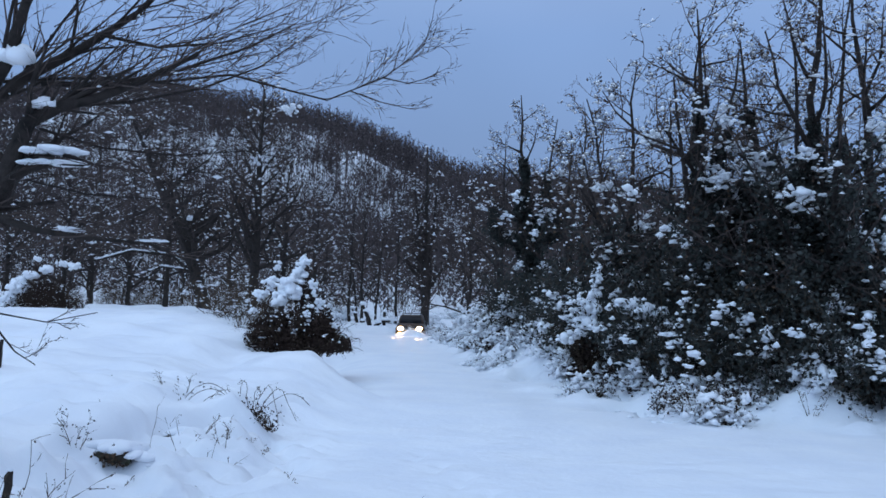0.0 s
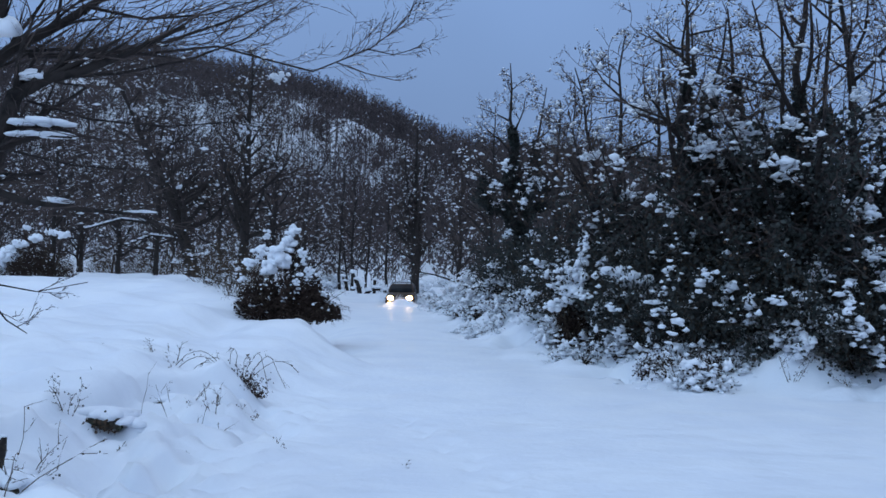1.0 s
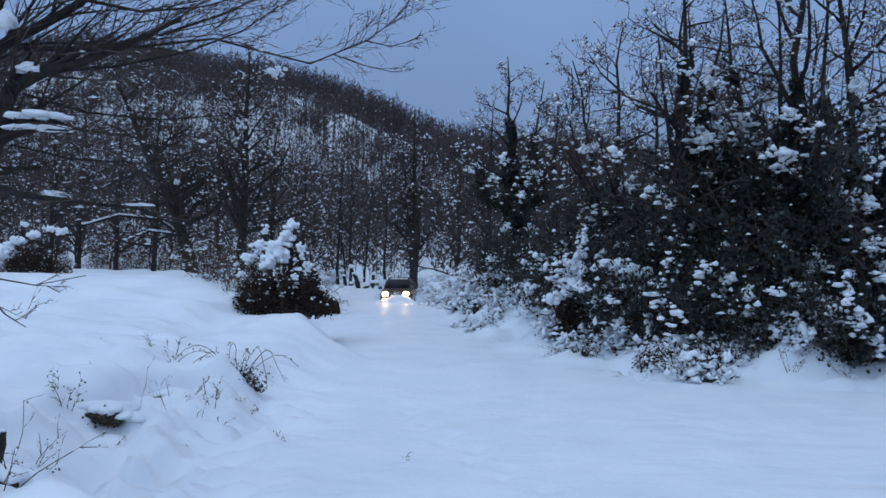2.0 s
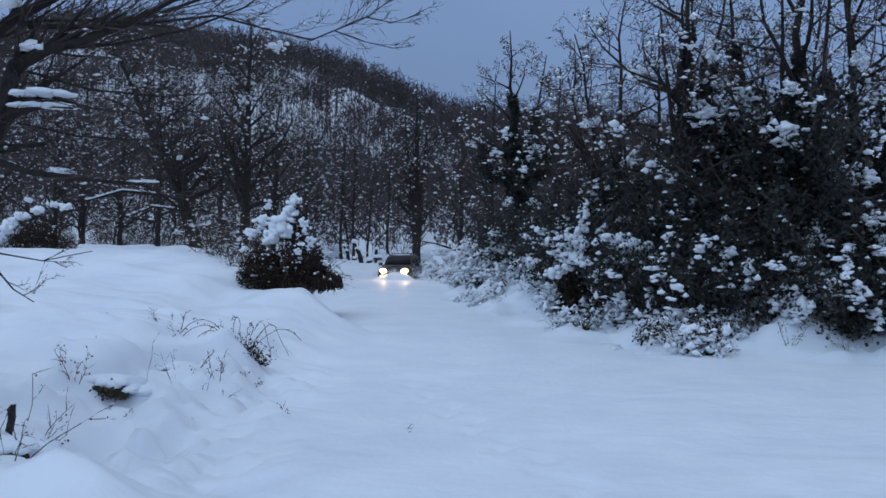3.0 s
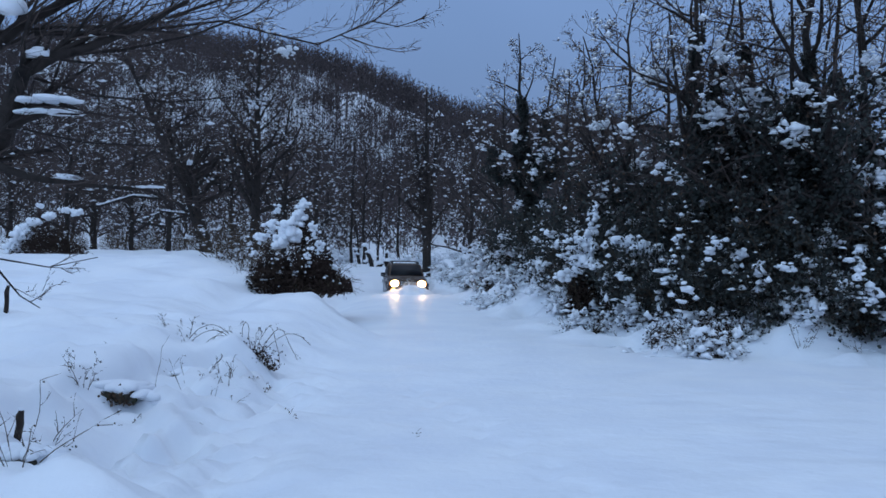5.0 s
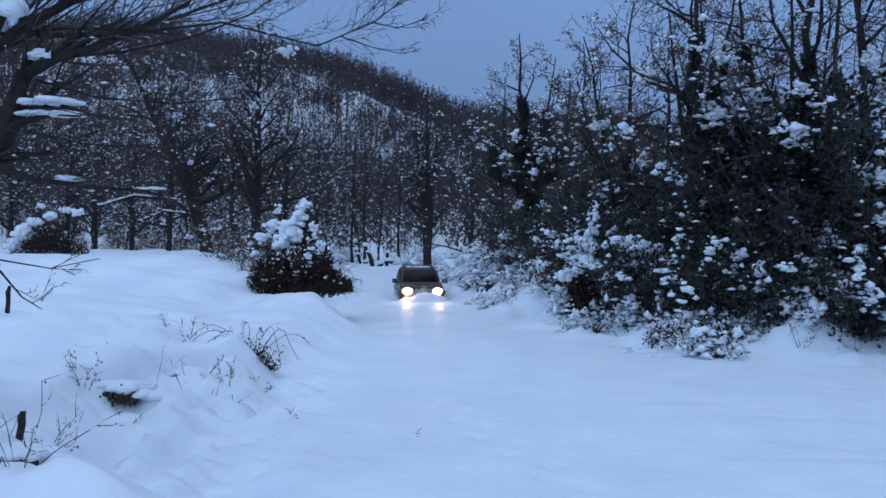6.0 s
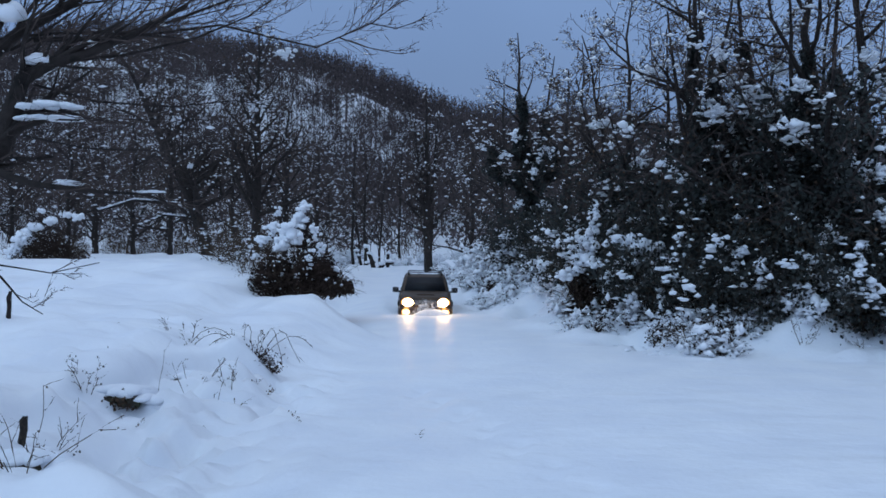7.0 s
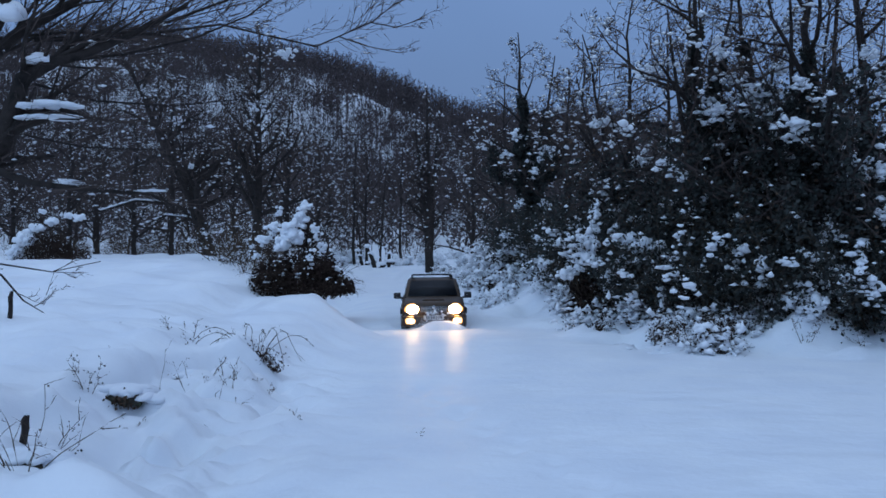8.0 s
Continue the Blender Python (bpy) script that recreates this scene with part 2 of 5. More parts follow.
# ---- growth ----
class Growth:
    """Grows limbs into twigs and keeps every stretch: start, end, radii, depth."""

    def __init__(self, seed, thin=0.004):
        self.r = random.Random(seed)
        self.tubes, self.seg, self.thin = [], [], thin

    def limb(self, points, r0, r1, k=8):
        n = len(points)
        radii = [r0 + (r1 - r0) * i / (n - 1) for i in range(n)]
        self.tubes.append((points, radii, k))
        return points, radii

    def grow(self, p, d, length, r, level, spread=45.0, kids=5, wander=0.16, lift=0.05, shrink=0.55, steps=5, first=0.25, tip=0.25):
        R = self.r
        p, d = Vector(p), Vector(d).normalized()
        step = length / steps
        pts, rads = [p.copy()], [r]
        for i in range(steps):
            d = (d + Vector((R.gauss(0, wander), R.gauss(0, wander), R.gauss(0, wander) + lift))).normalized()
            q = p + d * step
            r2 = r * (1 - (1 - tip) * (i + 1) / steps)
            self.seg.append((p.copy(), q.copy(), rads[-1], r2, level))
            p = q
            pts.append(p.copy())
            rads.append(r2)
        if level > 0:
            for c in range(kids):
                f = first + (1 - first) * (c + R.random()) / kids
                i = min(steps - 1, int(f * steps))
                base = pts[i].lerp(pts[i + 1], f * steps - i)
                ax = (pts[i + 1] - pts[i]).normalized()
                side = ax.orthogonal()
                side.rotate(Matrix.Rotation(R.uniform(0, 2 * math.pi), 3, ax))
                a = radians(R.gauss(spread, 12))
                cd = ax * math.cos(a) + side * math.sin(a)
                rr = max(self.thin, rads[i] * R.uniform(0.4, 0.65))
                self.grow(base, cd, length * shrink * R.uniform(0.7, 1.25) * (1.15 - 0.5 * f), rr, level - 1, spread, max(2, kids - 1), wander * 1.1, lift, shrink, max(3, steps - 1), 0.15, tip)
        return pts, rads

    def wood(self, thick=0.03, k=4):
        """Thick stretches and fine ones, as two meshes."""
        a = [(s if s[2] >= thick else None) for s in self.seg]
        big = [s for s in a if s]
        small = [s for s in self.seg if s[2] < thick]
        stout = [s for s in small if s[4] > 1 or s[2] > 0.6 * thick]
        small = [s for s in small if not (s[4] > 1 or s[2] > 0.6 * thick)]
        heavy = [tube(p, rr, kk, 0.1, self.r) for p, rr, kk in self.tubes]
        if big:
            heavy.append(prisms([s[0] for s in big], [s[1] for s in big], [s[2] for s in big], [s[3] for s in big], 6))
        fine = ribbons([s[0] for s in small], [s[1] for s in small], [s[2] for s in small], [s[3] for s in small], len(small)) if small else None
        if stout:
            more = prisms([s[0] for s in stout], [s[1] for s in stout], [s[2] for s in stout], [s[3] for s in stout], 3)
            fine = join_parts([fine, more]) if fine else more
        return (join_parts(heavy) if heavy else None), fine

    def snow(self, chance=0.2, size=1.0, seed=0, big=0.02):
        """Snow that lies along flat stretches and in forks."""
        R = random.Random(seed)
        c, s, turn = [], [], []
        for p, q, r0, r1, lev in self.seg:
            d = q - p
            flat = 1 - abs(d.z) / max(d.length, 1e-6)
            if flat > 0.25 and R.random() < chance * (0.4 + flat):
                m = p.lerp(q, R.uniform(0.2, 0.8))
                k = size * R.uniform(0.4, 1.2) * (1.9 if R.random() < big else 1.0)
                w = max(r0 * 0.9, 0.022 * k)
                c.append((m.x, m.y, m.z + r0 * 0.7 + 0.008 * k))
                s.append((min(max(w * R.uniform(1.2, 3.2), 0), 0.6 * d.length + w), w * R.uniform(0.8, 1.2), w * R.uniform(0.7, 1.2)))
                turn.append(math.atan2(d.y, d.x))
        return (c, s, turn)

    def tips(self, count, level=0, spread=0.1, seed=0):
        R = random.Random(seed)
        src = [s for s in self.seg if s[4] <= level]
        out = []
        for _ in range(count):
            s = R.choice(src)
            m = s[0].lerp(s[1], R.random())
            out.append((m.x + R.gauss(0, spread), m.y + R.gauss(0, spread), m.z + R.gauss(0, spread)))
        return out


def dress(g, root, wood_mat=BARK, twig_mat=TWIG, snow=None, thick=0.03, leaves=None, leaf_mat=DRY, leaf_size=0.06, names=("trunk", "crown", "snow_load", "foliage"), fine_snow=False):
    heavy, fine = g.wood(thick)
    if heavy:
        tagged(mesh_object(names[0], heavy[0], heavy[1], wood_mat, root, smooth=True), kind='stuff' if names[0] == 'stem' else '')
    if fine:
        tagged(mesh_object(names[1], fine[0], fine[1], twig_mat, root), kind="stuff")
    if snow and snow[0]:
        v, f = blobs(snow[0], snow[1], fine_snow, 0.3, len(snow[0]), snow[2] if len(snow) > 2 else None, len(snow) > 2)
        tagged(mesh_object(names[2], v, f, CLUMP, root, "white snow clumps caught on the branches", smooth=True), kind="stuff")
    if leaves:
        v, f = leaf_quads(leaves, leaf_size, seed=len(leaves))
        tagged(mesh_object(names[3], v, f, leaf_mat, root), kind="stuff")
    return root


# ---- ground ----
def smooth(a, b, t):
    t = np.clip((t - a) / (b - a), 0, 1)
    return t * t * (3 - 2 * t)


def bump_at(x, y, cx, cy, rx, ry):
    return np.exp(-((x - cx) / rx) ** 2 - ((y - cy) / ry) ** 2)


RNG = np.random.default_rng(5)
WAVES = [(RNG.uniform(0, 6.28), RNG.uniform(0, 6.28), 2 ** RNG.uniform(0, 4) * 0.35) for _ in range(28)]


def lumps(x, y):
    z = 0
    for a, ph, k in WAVES:
        z = z + np.sin((x * math.cos(a) + y * math.sin(a)) * k + ph + 0.8 * np.sin(0.37 * k * (x * math.sin(a) - y * math.cos(a)) + ph)) / (k ** 0.9)
    return z / 9


def ridge(x):
    return np.interp(x, [-400, -250, -127, -95, -65, -46, -30, -13, 2, 15, 40, 100, 400], [40, 48, 55, 57, 58, 56, 50.5, 43.5, 36, 33.5, 33, 27, 6])


def height(x, y):
    x, y = np.asarray(x, float), np.asarray(y, float)
    left = np.interp(y, [-20, 5, 8, 12, 15, 22, 23.6, 26, 30, 40, 50, 60, 66], [-3.0, -2.0, -1.6, -2.1, -1.7, -1.2, -2.2, -2.7, -3.4, -4.2, -5.0, -9, -30])
    right = np.interp(y, [-20, 16.5, 18, 19.5, 22, 25, 33, 45, 55, 60, 66], [30, 22, 8.5, 4.6, 3.7, 3.0, 1.7, 0.6, 0.9, 3, 40])
    zl = np.interp(y, [0, 8, 12, 16, 22, 30, 45, 60], [0.5, 0.45, 0.4, 0.55, 0.75, 1.15, 1.15, 0.9])
    zr = np.interp(y, [16, 20, 23, 26, 33, 50, 60], [0.3, 0.42, 0.75, 0.95, 1.1, 1.0, 0.9])
    wl_ = np.interp(y, [8, 14, 19, 22, 24, 30], [3.0, 2.8, 2.4, 2.0, 1.2, 2.0])
    z = zl * smooth(0, 1, (left - x) / wl_) + zr * smooth(0, 1, (x - right) / 2.0)
    # the field behind the ditch stands higher, and falls away before the thicket
    z += 0.28 * smooth(-3.6, -6.0, x) * smooth(12, 15, y) * (1 - smooth(50, 62, y))
    z -= 1.05 * bump_at(x, y, -5.4, 33.5, 1.7, 4.5)
    lip = np.interp(y, [8.5, 10, 12.3, 13.7, 15.3, 17, 20], [-5.0, -4.75, -4.35, -3.9, -3.15, -2.9, -2.6]) + 0.12 * np.sin(y * 3.1) + 0.07 * np.sin(y * 7.7)
    z += 0.30 * smooth(0, 0.28, lip - x) * smooth(8.5, 10.5, y) * (1 - smooth(15.5, 19, y))
    z += 0.35 * bump_at(x, y, -7.6, 29.5, 1.6, 3.0) + 0.30 * bump_at(x, y, -3.72, 22.4, 0.95, 0.9) - 0.16 * bump_at(x, y, -5.2, 20.8, 0.9, 2.2) - 0.42 * bump_at(x, y, -5.35, 23.4, 0.65, 1.5) - 0.30 * bump_at(x, y, -3.6, 25.2, 1.6, 0.9)
    z += 0.22 * bump_at(x, y, 3.3, 31.5, 1.0, 3.2)
    # ditch, hollows and the near mound
    for cx, cy, rx, ry, h in ((-4.1, 12.3, 0.6, 0.5, -0.22), (-4.1, 9.8, 0.8, 1.2, -0.38), (-3.75, 13.6, 0.6, 0.5, -0.2), (-3.1, 9.7, 0.9, 1.0, -0.42), (-2.2, 9.0, 0.7, 0.6, -0.12),
                              (-2.87, 7.5, 0.62, 0.6, 0.46), (-3.4, 16.0, 0.9, 0.8, 0.12)):
        z += h * bump_at(x, y, cx, cy, rx, ry)
    edge = smooth(0, 1.5, left - x) + smooth(0, 1.0, x - right)
    z += lumps(x, y) * (0.05 + 0.18 * np.clip(edge, 0, 1)) + 0.11 * lumps(x * 4 + 3, y * 4) * (0.08 + np.clip(edge, 0, 1)) + 0.05 * lumps(x * 11, y * 11 + 5) * np.clip(edge, 0, 1) * (1 - smooth(16, 24, y))
    z += (0.30 * lumps(x * 2.3 + 9, y * 2.3) + 0.26 * lumps(x * 6 + 4, y * 6)) * np.clip(smooth(-1.5, 0.5, x - right), 0, 1) * (1 - 0.7 * smooth(3, 6, x - right)) * (1 - smooth(60, 66, y))
    # crumbled snow along the ditch
    ditch = bump_at(x, y, -3.3, 10.6, 1.3, 2.4) + bump_at(x, y, -2.9, 14.3, 1.0, 1.6)
    z += np.clip(ditch, 0, 1) * (0.30 * lumps(x * 7 + 2, y * 7) + 0.22 * lumps(x * 15, y * 15 + 1))
    # faint trodden line on the open snow
    for i in range(14):
        cy = 8.4 + 0.48 * i
        cx = 1.55 - 0.32 * (cy - 8.4) + (0.13 if i % 2 else -0.13)
        z -= 0.06 * bump_at(x, y, cx, cy, 0.12, 0.19)
        z += 0.02 * bump_at(x, y, cx + 0.2, cy - 0.1, 0.12, 0.15)
    # rising ground and the wooded hill
    z += 0.036 * np.maximum(y - 60, 0) * (1 - smooth(110, 170, y))
    z -= 0.30 * np.exp(-((y - 57.3 - 0.12 * x) / 0.9) ** 2) * smooth(-14, -9, x) * (1 - smooth(-4.2, -3.0, x))
    for off in (-0.72, 0.72):
        z -= 0.11 * np.exp(-((x + 1.85 + off) / 0.2) ** 2) * smooth(49, 53, y) * (1 - smooth(60, 64, y))
    z += ridge(x) * smooth(95, 285, y) + smooth(110, 200, y) * 1.2 * lumps(x * 0.12, y * 0.12) * 6
    z -= 0.05 * np.maximum(y - 300, 0)
    return z


def at(x, y, dz=0.0):
    return (x, y, float(height(x, y)) + dz)


def axis(stops):
    out = []
    for (a, b, s) in stops:
        out.extend(np.arange(a, b, s))
    return np.array(out)


def build_ground():
    xs = axis([(-1400, -400, 200), (-400, -120, 14), (-120, -40, 4), (-40, -13, 0.8), (-13, -6.5, 0.16), (-6.5, 2, 0.10), (2, 14, 0.24), (14, 40, 0.8), (40, 120, 5), (120, 400, 20), (400, 1500, 200)])
    ys = axis([(-600, -40, 80), (-40, 2, 2.0), (2, 6, 0.3), (6, 17, 0.10), (17, 36, 0.18), (36, 64, 0.42), (64, 120, 1.6), (120, 330, 5), (330, 800, 50), (800, 2600, 300)])
    X, Y = np.meshgrid(xs, ys)
    v = np.stack([X, Y, height(X, Y)], 2).reshape(-1, 3)
    nx, ny = len(xs), len(ys)
    i = (np.arange(ny - 1)[:, None] * nx + np.arange(nx - 1)[None]).reshape(-1)
    f = np.stack([i, i + 1, i + nx + 1, i + nx], 1)
    ob = mesh_object("ground", v, f, SNOW, smooth=True)
    return tagged(ob, "deep fresh snow over a track, banks and field", "snow", kind="structure")


build_ground()


# ---- far woods on the hill ----
def far_woods(seed, count, x0, x1, y0, y1, hmin, hmax, name, label, limbs=17, power=1.0, snowy=0.2):
    rng = np.random.default_rng(seed)
    x, y = rng.uniform(x0, x1, count), y0 + (y1 - y0) * rng.uniform(0, 1, count) ** power
    bare = bump_at(x / y, y, -0.082, 165, 0.024, 32) > rng.uniform(0.45, 1.9, count)
    x, y = x[~bare], y[~bare]
    n = len(x)
    z = height(x, y)
    h = rng.uniform(hmin, hmax, n)
    top = np.stack([x + rng.normal(0, 0.4, n), y, z + h], 1)
    foot = np.stack([x, y, z - 0.3], 1)
    P0, P1, R0, R1 = [foot], [top], [h * 0.011], [h * 0.003]
    C, S = [], []
    for b in range(limbs):
        f = rng.uniform(0.2, 0.97, (n, 1))
        s = foot + (top - foot) * f
        a = rng.uniform(0, 6.28, n)
        ln = h * (1.05 - f[:, 0]) * rng.uniform(0.2, 0.5, n)
        e = s + np.stack([np.cos(a) * ln, np.sin(a) * ln, ln * rng.uniform(0.3, 1.3, n)], 1)
        P0.append(s), P1.append(e), R0.append(np.full(n, 0.05)), R1.append(np.full(n, 0.012))
        for _ in range(2):
            g = rng.uniform(0.3, 1.0, (n, 1))
            s2 = s + (e - s) * g
            a2 = a + rng.normal(0, 0.9, n)
            l2 = ln * rng.uniform(0.3, 0.7, n)
            e2 = s2 + np.stack([np.cos(a2) * l2, np.sin(a2) * l2, l2 * rng.uniform(0.2, 1.2, n)], 1)
            P0.append(s2), P1.append(e2), R0.append(rng.uniform(0.09, 0.18, n)), R1.append(np.full(n, 0.006))
        if b % 5 == 0:
            keep = rng.random(n) < snowy
            C.append((s + (e - s) * 0.6)[keep])
            k = rng.uniform(0.08, 0.22, (keep.sum(), 1))
            S.append(np.concatenate([k * 1.5, k * 1.2, k], 1))
    P0, P1, R0, R1 = (np.concatenate(q) for q in (P0, P1, R0, R1))
    # three-cornered sticks, one blade each for the fine ones
    v, f = prisms(P0[:n * 4], P1[:n * 4], R0[:n * 4], R1[:n * 4], 3)
    d = P1[n * 4:] - P0[n * 4:]
    side = np.cross(d, rng.normal(size=d.shape))
    side /= np.linalg.norm(side, axis=1, keepdims=True) + 1e-9
    r = R0[n * 4:, None]
    w = np.stack([P0[n * 4:] - side * r, P0[n * 4:] + side * r, P1[n * 4:]], 1).reshape(-1, 3)
    t = np.arange(len(w)).reshape(-1, 3)
    V, F = join_parts([(v, f), (w, t)])
    root = mesh_object(name, V, F, HAZED_TWIG)
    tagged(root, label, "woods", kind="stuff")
    v, f = blobs(np.concatenate(C), np.concatenate(S), seed=seed, tiny=True)
    tagged(mesh_object("snow_load", v, f, CLUMP, root, smooth=True), kind="stuff")


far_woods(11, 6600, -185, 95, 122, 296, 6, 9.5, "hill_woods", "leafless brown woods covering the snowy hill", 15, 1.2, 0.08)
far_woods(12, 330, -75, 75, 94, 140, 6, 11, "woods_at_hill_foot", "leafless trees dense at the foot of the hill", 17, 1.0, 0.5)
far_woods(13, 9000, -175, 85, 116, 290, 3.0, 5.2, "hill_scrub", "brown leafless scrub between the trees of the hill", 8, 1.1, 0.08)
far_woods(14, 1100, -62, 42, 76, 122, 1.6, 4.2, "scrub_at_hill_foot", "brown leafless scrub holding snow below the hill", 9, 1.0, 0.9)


# ---- trees that stand singly ----
def slender_tree(seed, h, snow_chance=0.16):
    g = Growth(seed, 0.013)
    R = g.r
    lean = (R.gauss(0, 0.09) * h, R.gauss(0, 0.06) * h)
    pts = [Vector((lean[0] * t * t + R.gauss(0, 0.10), lean[1] * t * t + R.gauss(0, 0.05), -0.3 + (h + 0.3) * t)) for t in [i / 8 for i in range(9)]]
    g.limb(pts, 0.012 * h, 0.015, 6)
    for i in range(20):
        t = R.uniform(0.15, 0.98)
        k = min(7, int(t * 8))
        p = pts[k].lerp(pts[k + 1], t * 8 - k)
        a = R.uniform(0, 6.28)
        up = R.uniform(0.4, 1.5)
        g.grow(p, (math.cos(a), math.sin(a), up), h * (1.1 - t) * R.uniform(0.22, 0.42), 0.012 * h * (1 - t) * 0.45 + 0.012, 2, 46, 6, 0.2, 0.03, 0.52, 4)
    return g


def build_slender(seed, h):
    g = slender_tree(seed, h)
    root = thing("tree", (0, 0, 0), "slender leafless tree with snow in its forks", "tree", "trees at the edge of the woods")
    return dress(g, root, snow=g.snow(0.055, 1.8, seed, 0.18), thick=0.03)


SLENDER = [build_slender(s, h) for s, h in ((21, 9.0), (22, 10.5), (23, 8.0), (24, 11.5), (25, 9.5))]


def plant_slender():
    R = random.Random(77)
    spots = []
    while len(spots) < 54:
        y = R.uniform(66, 108) if R.random() < 0.7 else R.uniform(60, 74)
        x = R.uniform(-0.56, 0.5) * y
        if -0.17 < x / y < 0.03 and y < 84:
            continue
        if min([9] + [math.hypot(x - a, y - b) for a, b in spots]) > 1.3:
            spots.append((x, y))
    for i, (x, y) in enumerate(spots):
        base = SLENDER[i % 5]
        m = pose(*at(x, y, -0.1), R.gauss(0, 2.5), R.gauss(0, 2.5), R.uniform(0, 360))
        if i < 5:
            base.matrix_basis = m
        else:
            copy_thing(base, m)


plant_slender()
# thin dark trunks standing alone before the hill
for i, (x, y) in enumerate(((-9.3, 72), (-7.0, 70), (-6.6, 71.5), (-5.9, 69.5), (-5.1, 73), (-10.6, 70), (-3.6, 74), (2.2, 74))):
    copy_thing(SLENDER[i % 5], pose(*at(x, y, -0.1), 0, 0, 70.0 * i))


def drift(root, centres, R, seed, n=14, spread=0.2, size=0.12, label="ragged snow patches lodged in the leaves", tiny=False):
    """Ragged patches of snow, each of overlapping lumps."""
    C, S = [], []
    for p in centres:
        sx, sz = spread * R.uniform(0.5, 1.6), spread * R.uniform(0.3, 1.2)
        for _ in range(R.randint(n // 2, n * 2)):
            k = size * R.uniform(0.25, 0.85)
            C.append((p[0] + R.gauss(0, sx), p[1] + R.gauss(0, sx * 0.6), p[2] + R.gauss(0, sz)))
            S.append((k * R.uniform(0.8, 1.7), k, k * R.uniform(0.5, 1.15)))
    v, f = blobs(C, S, False, 0.5, seed, None, tiny)
    tagged(mesh_object("snow_drift", v, f, CLUMP, root, label, smooth=True), kind="stuff")


def broad_tree(seed, h, lean=(0, 0), trunk_r=0.22, limbs=13, low=0.25, reach=0.42, level=3, kids=5, snow=(0.12, 1.6), dry=0, ivy=0, ivy_top=0.6, forks=1, lift=0.06, ivy_r=0.32, extra=None, label="", group="", base=(0, 0, 0), turn=0.0, dry_size=0.07, name="tree", thin=0.007, clumps=None, spread_x=None, patch=(0.19, 0.11)):
    """A broad leafless tree: trunk or several stems, limbs, twigs, optional ivy and dry leaves."""
    g = Growth(seed, thin)
    R = g.r
    ivy_pts = []
    stems = []
    for s in range(forks):
        dx, dy = (0, 0) if forks == 1 else (R.gauss(0, 0.11) * h, R.gauss(0, 0.08) * h)
        if spread_x:
            dx, dy = spread_x[s] * h, 0.02 * h
        hh = h * (1 if s == 0 else R.uniform(0.75, 0.98))
        pts = []
        for i in range(10):
            t = i / 9
            pts.append(Vector(((lean[0] * h + dx) * t ** 1.3 + R.gauss(0, 0.06) * min(1, t * 3), (lean[1] * h + dy) * t ** 1.3 + R.gauss(0, 0.06) * min(1, t * 3), -0.4 + (hh + 0.4) * t)))
        rr = trunk_r * (1 if s == 0 else R.uniform(0.5, 0.8))
        g.limb(pts, rr, 0.02, 8)
        stems.append((pts, rr))
        for i in range(max(4, limbs // forks)):
            t = low + (0.98 - low) * (i + R.random()) / max(4, limbs // forks)
            k = min(8, int(t * 9))
            p = pts[k].lerp(pts[k + 1], t * 9 - k)
            a = R.uniform(0, 6.28)
            g.grow(p, (math.cos(a), math.sin(a), R.uniform(0.15, 1.1)), h * reach * (1.2 - t) * R.uniform(0.7, 1.2), rr * (1.05 - t) * 0.5 + 0.012, level, 44, kids, 0.15, lift, 0.52, 5)
        if ivy:
            n = int(ivy / forks)
            for _ in range(n):
                t = R.random() ** 0.85 * ivy_top
                k = min(8, int(t * 9))
                p = pts[k].lerp(pts[k + 1], t * 9 - k)
                w = ivy_r * (1.15 - 0.6 * t / ivy_top) * (0.7 + 0.7 * noise.noise((p.x * 0.7 + s, seed, p.z * 1.6)))
                a = R.uniform(0, 6.28)
                rad = w * R.uniform(0.35, 1.0) ** 0.5
                ivy_pts.append((p.x + math.cos(a) * rad, p.y + math.sin(a) * rad, p.z + R.gauss(0, 0.08)))
    if extra:
        for pts, r0, r1, lev in extra:
            pv = [Vector(p) for p in pts]
            g.limb(pv, r0, r1, 7)
            for i in range(len(pv) - 1):
                d = (pv[i + 1] - pv[i])
                for _ in range(3):
                    q = pv[i].lerp(pv[i + 1], R.random())
                    side = Vector((R.gauss(0, 0.5), R.gauss(0, 0.5), R.gauss(0.25, 0.4)))
                    g.grow(q, d.normalized() + side, d.length * R.uniform(0.6, 1.3), r0 * 0.3, lev, 38, 4, 0.15, 0.02, 0.55, 4)
                g.seg.append((pv[i], pv[i + 1], r0 * 0.8, r1, 3))
    root = thing(name, base, label, "tree", group, turn)
    sn = g.snow(snow[0], snow[1], seed, 0.06)
    for pts, r0, r1, lev in extra or ():
        # snow lying along the drooping limbs
        for a, e in zip(pts, pts[1:]):
            a, e = Vector(a), Vector(e)
            for i in range(int((e - a).length / 0.13)):
                if R.random() < 0.8:
                    q = a.lerp(e, i * 0.13 / (e - a).length)
                    sn[0].append((q.x, q.y, q.z + r0 * 0.8))
                    sn[1].append((R.uniform(0.1, 0.18), r0 * 0.9, R.uniform(0.04, 0.09)))
                    sn[2].append(math.atan2(e.y - a.y, e.x - a.x))
    if clumps and ivy:
        clumps = clumps + [(R.gauss(0, 1.1), -0.4 - abs(R.gauss(0, 0.6)), R.uniform(0.32, 0.68) * h) for _ in range(4)]
    if clumps:
        drift(root, clumps, R, seed + 5, 18, 0.15, 0.12, "large snow lumps caught in the crown")
    dress(g, root, snow=sn, leaves=g.tips(dry, 1, 0.05, seed) if dry else None, leaf_size=dry_size, thick=0.028, names=("trunk", "crown", "snow_load", "dry_foliage"))
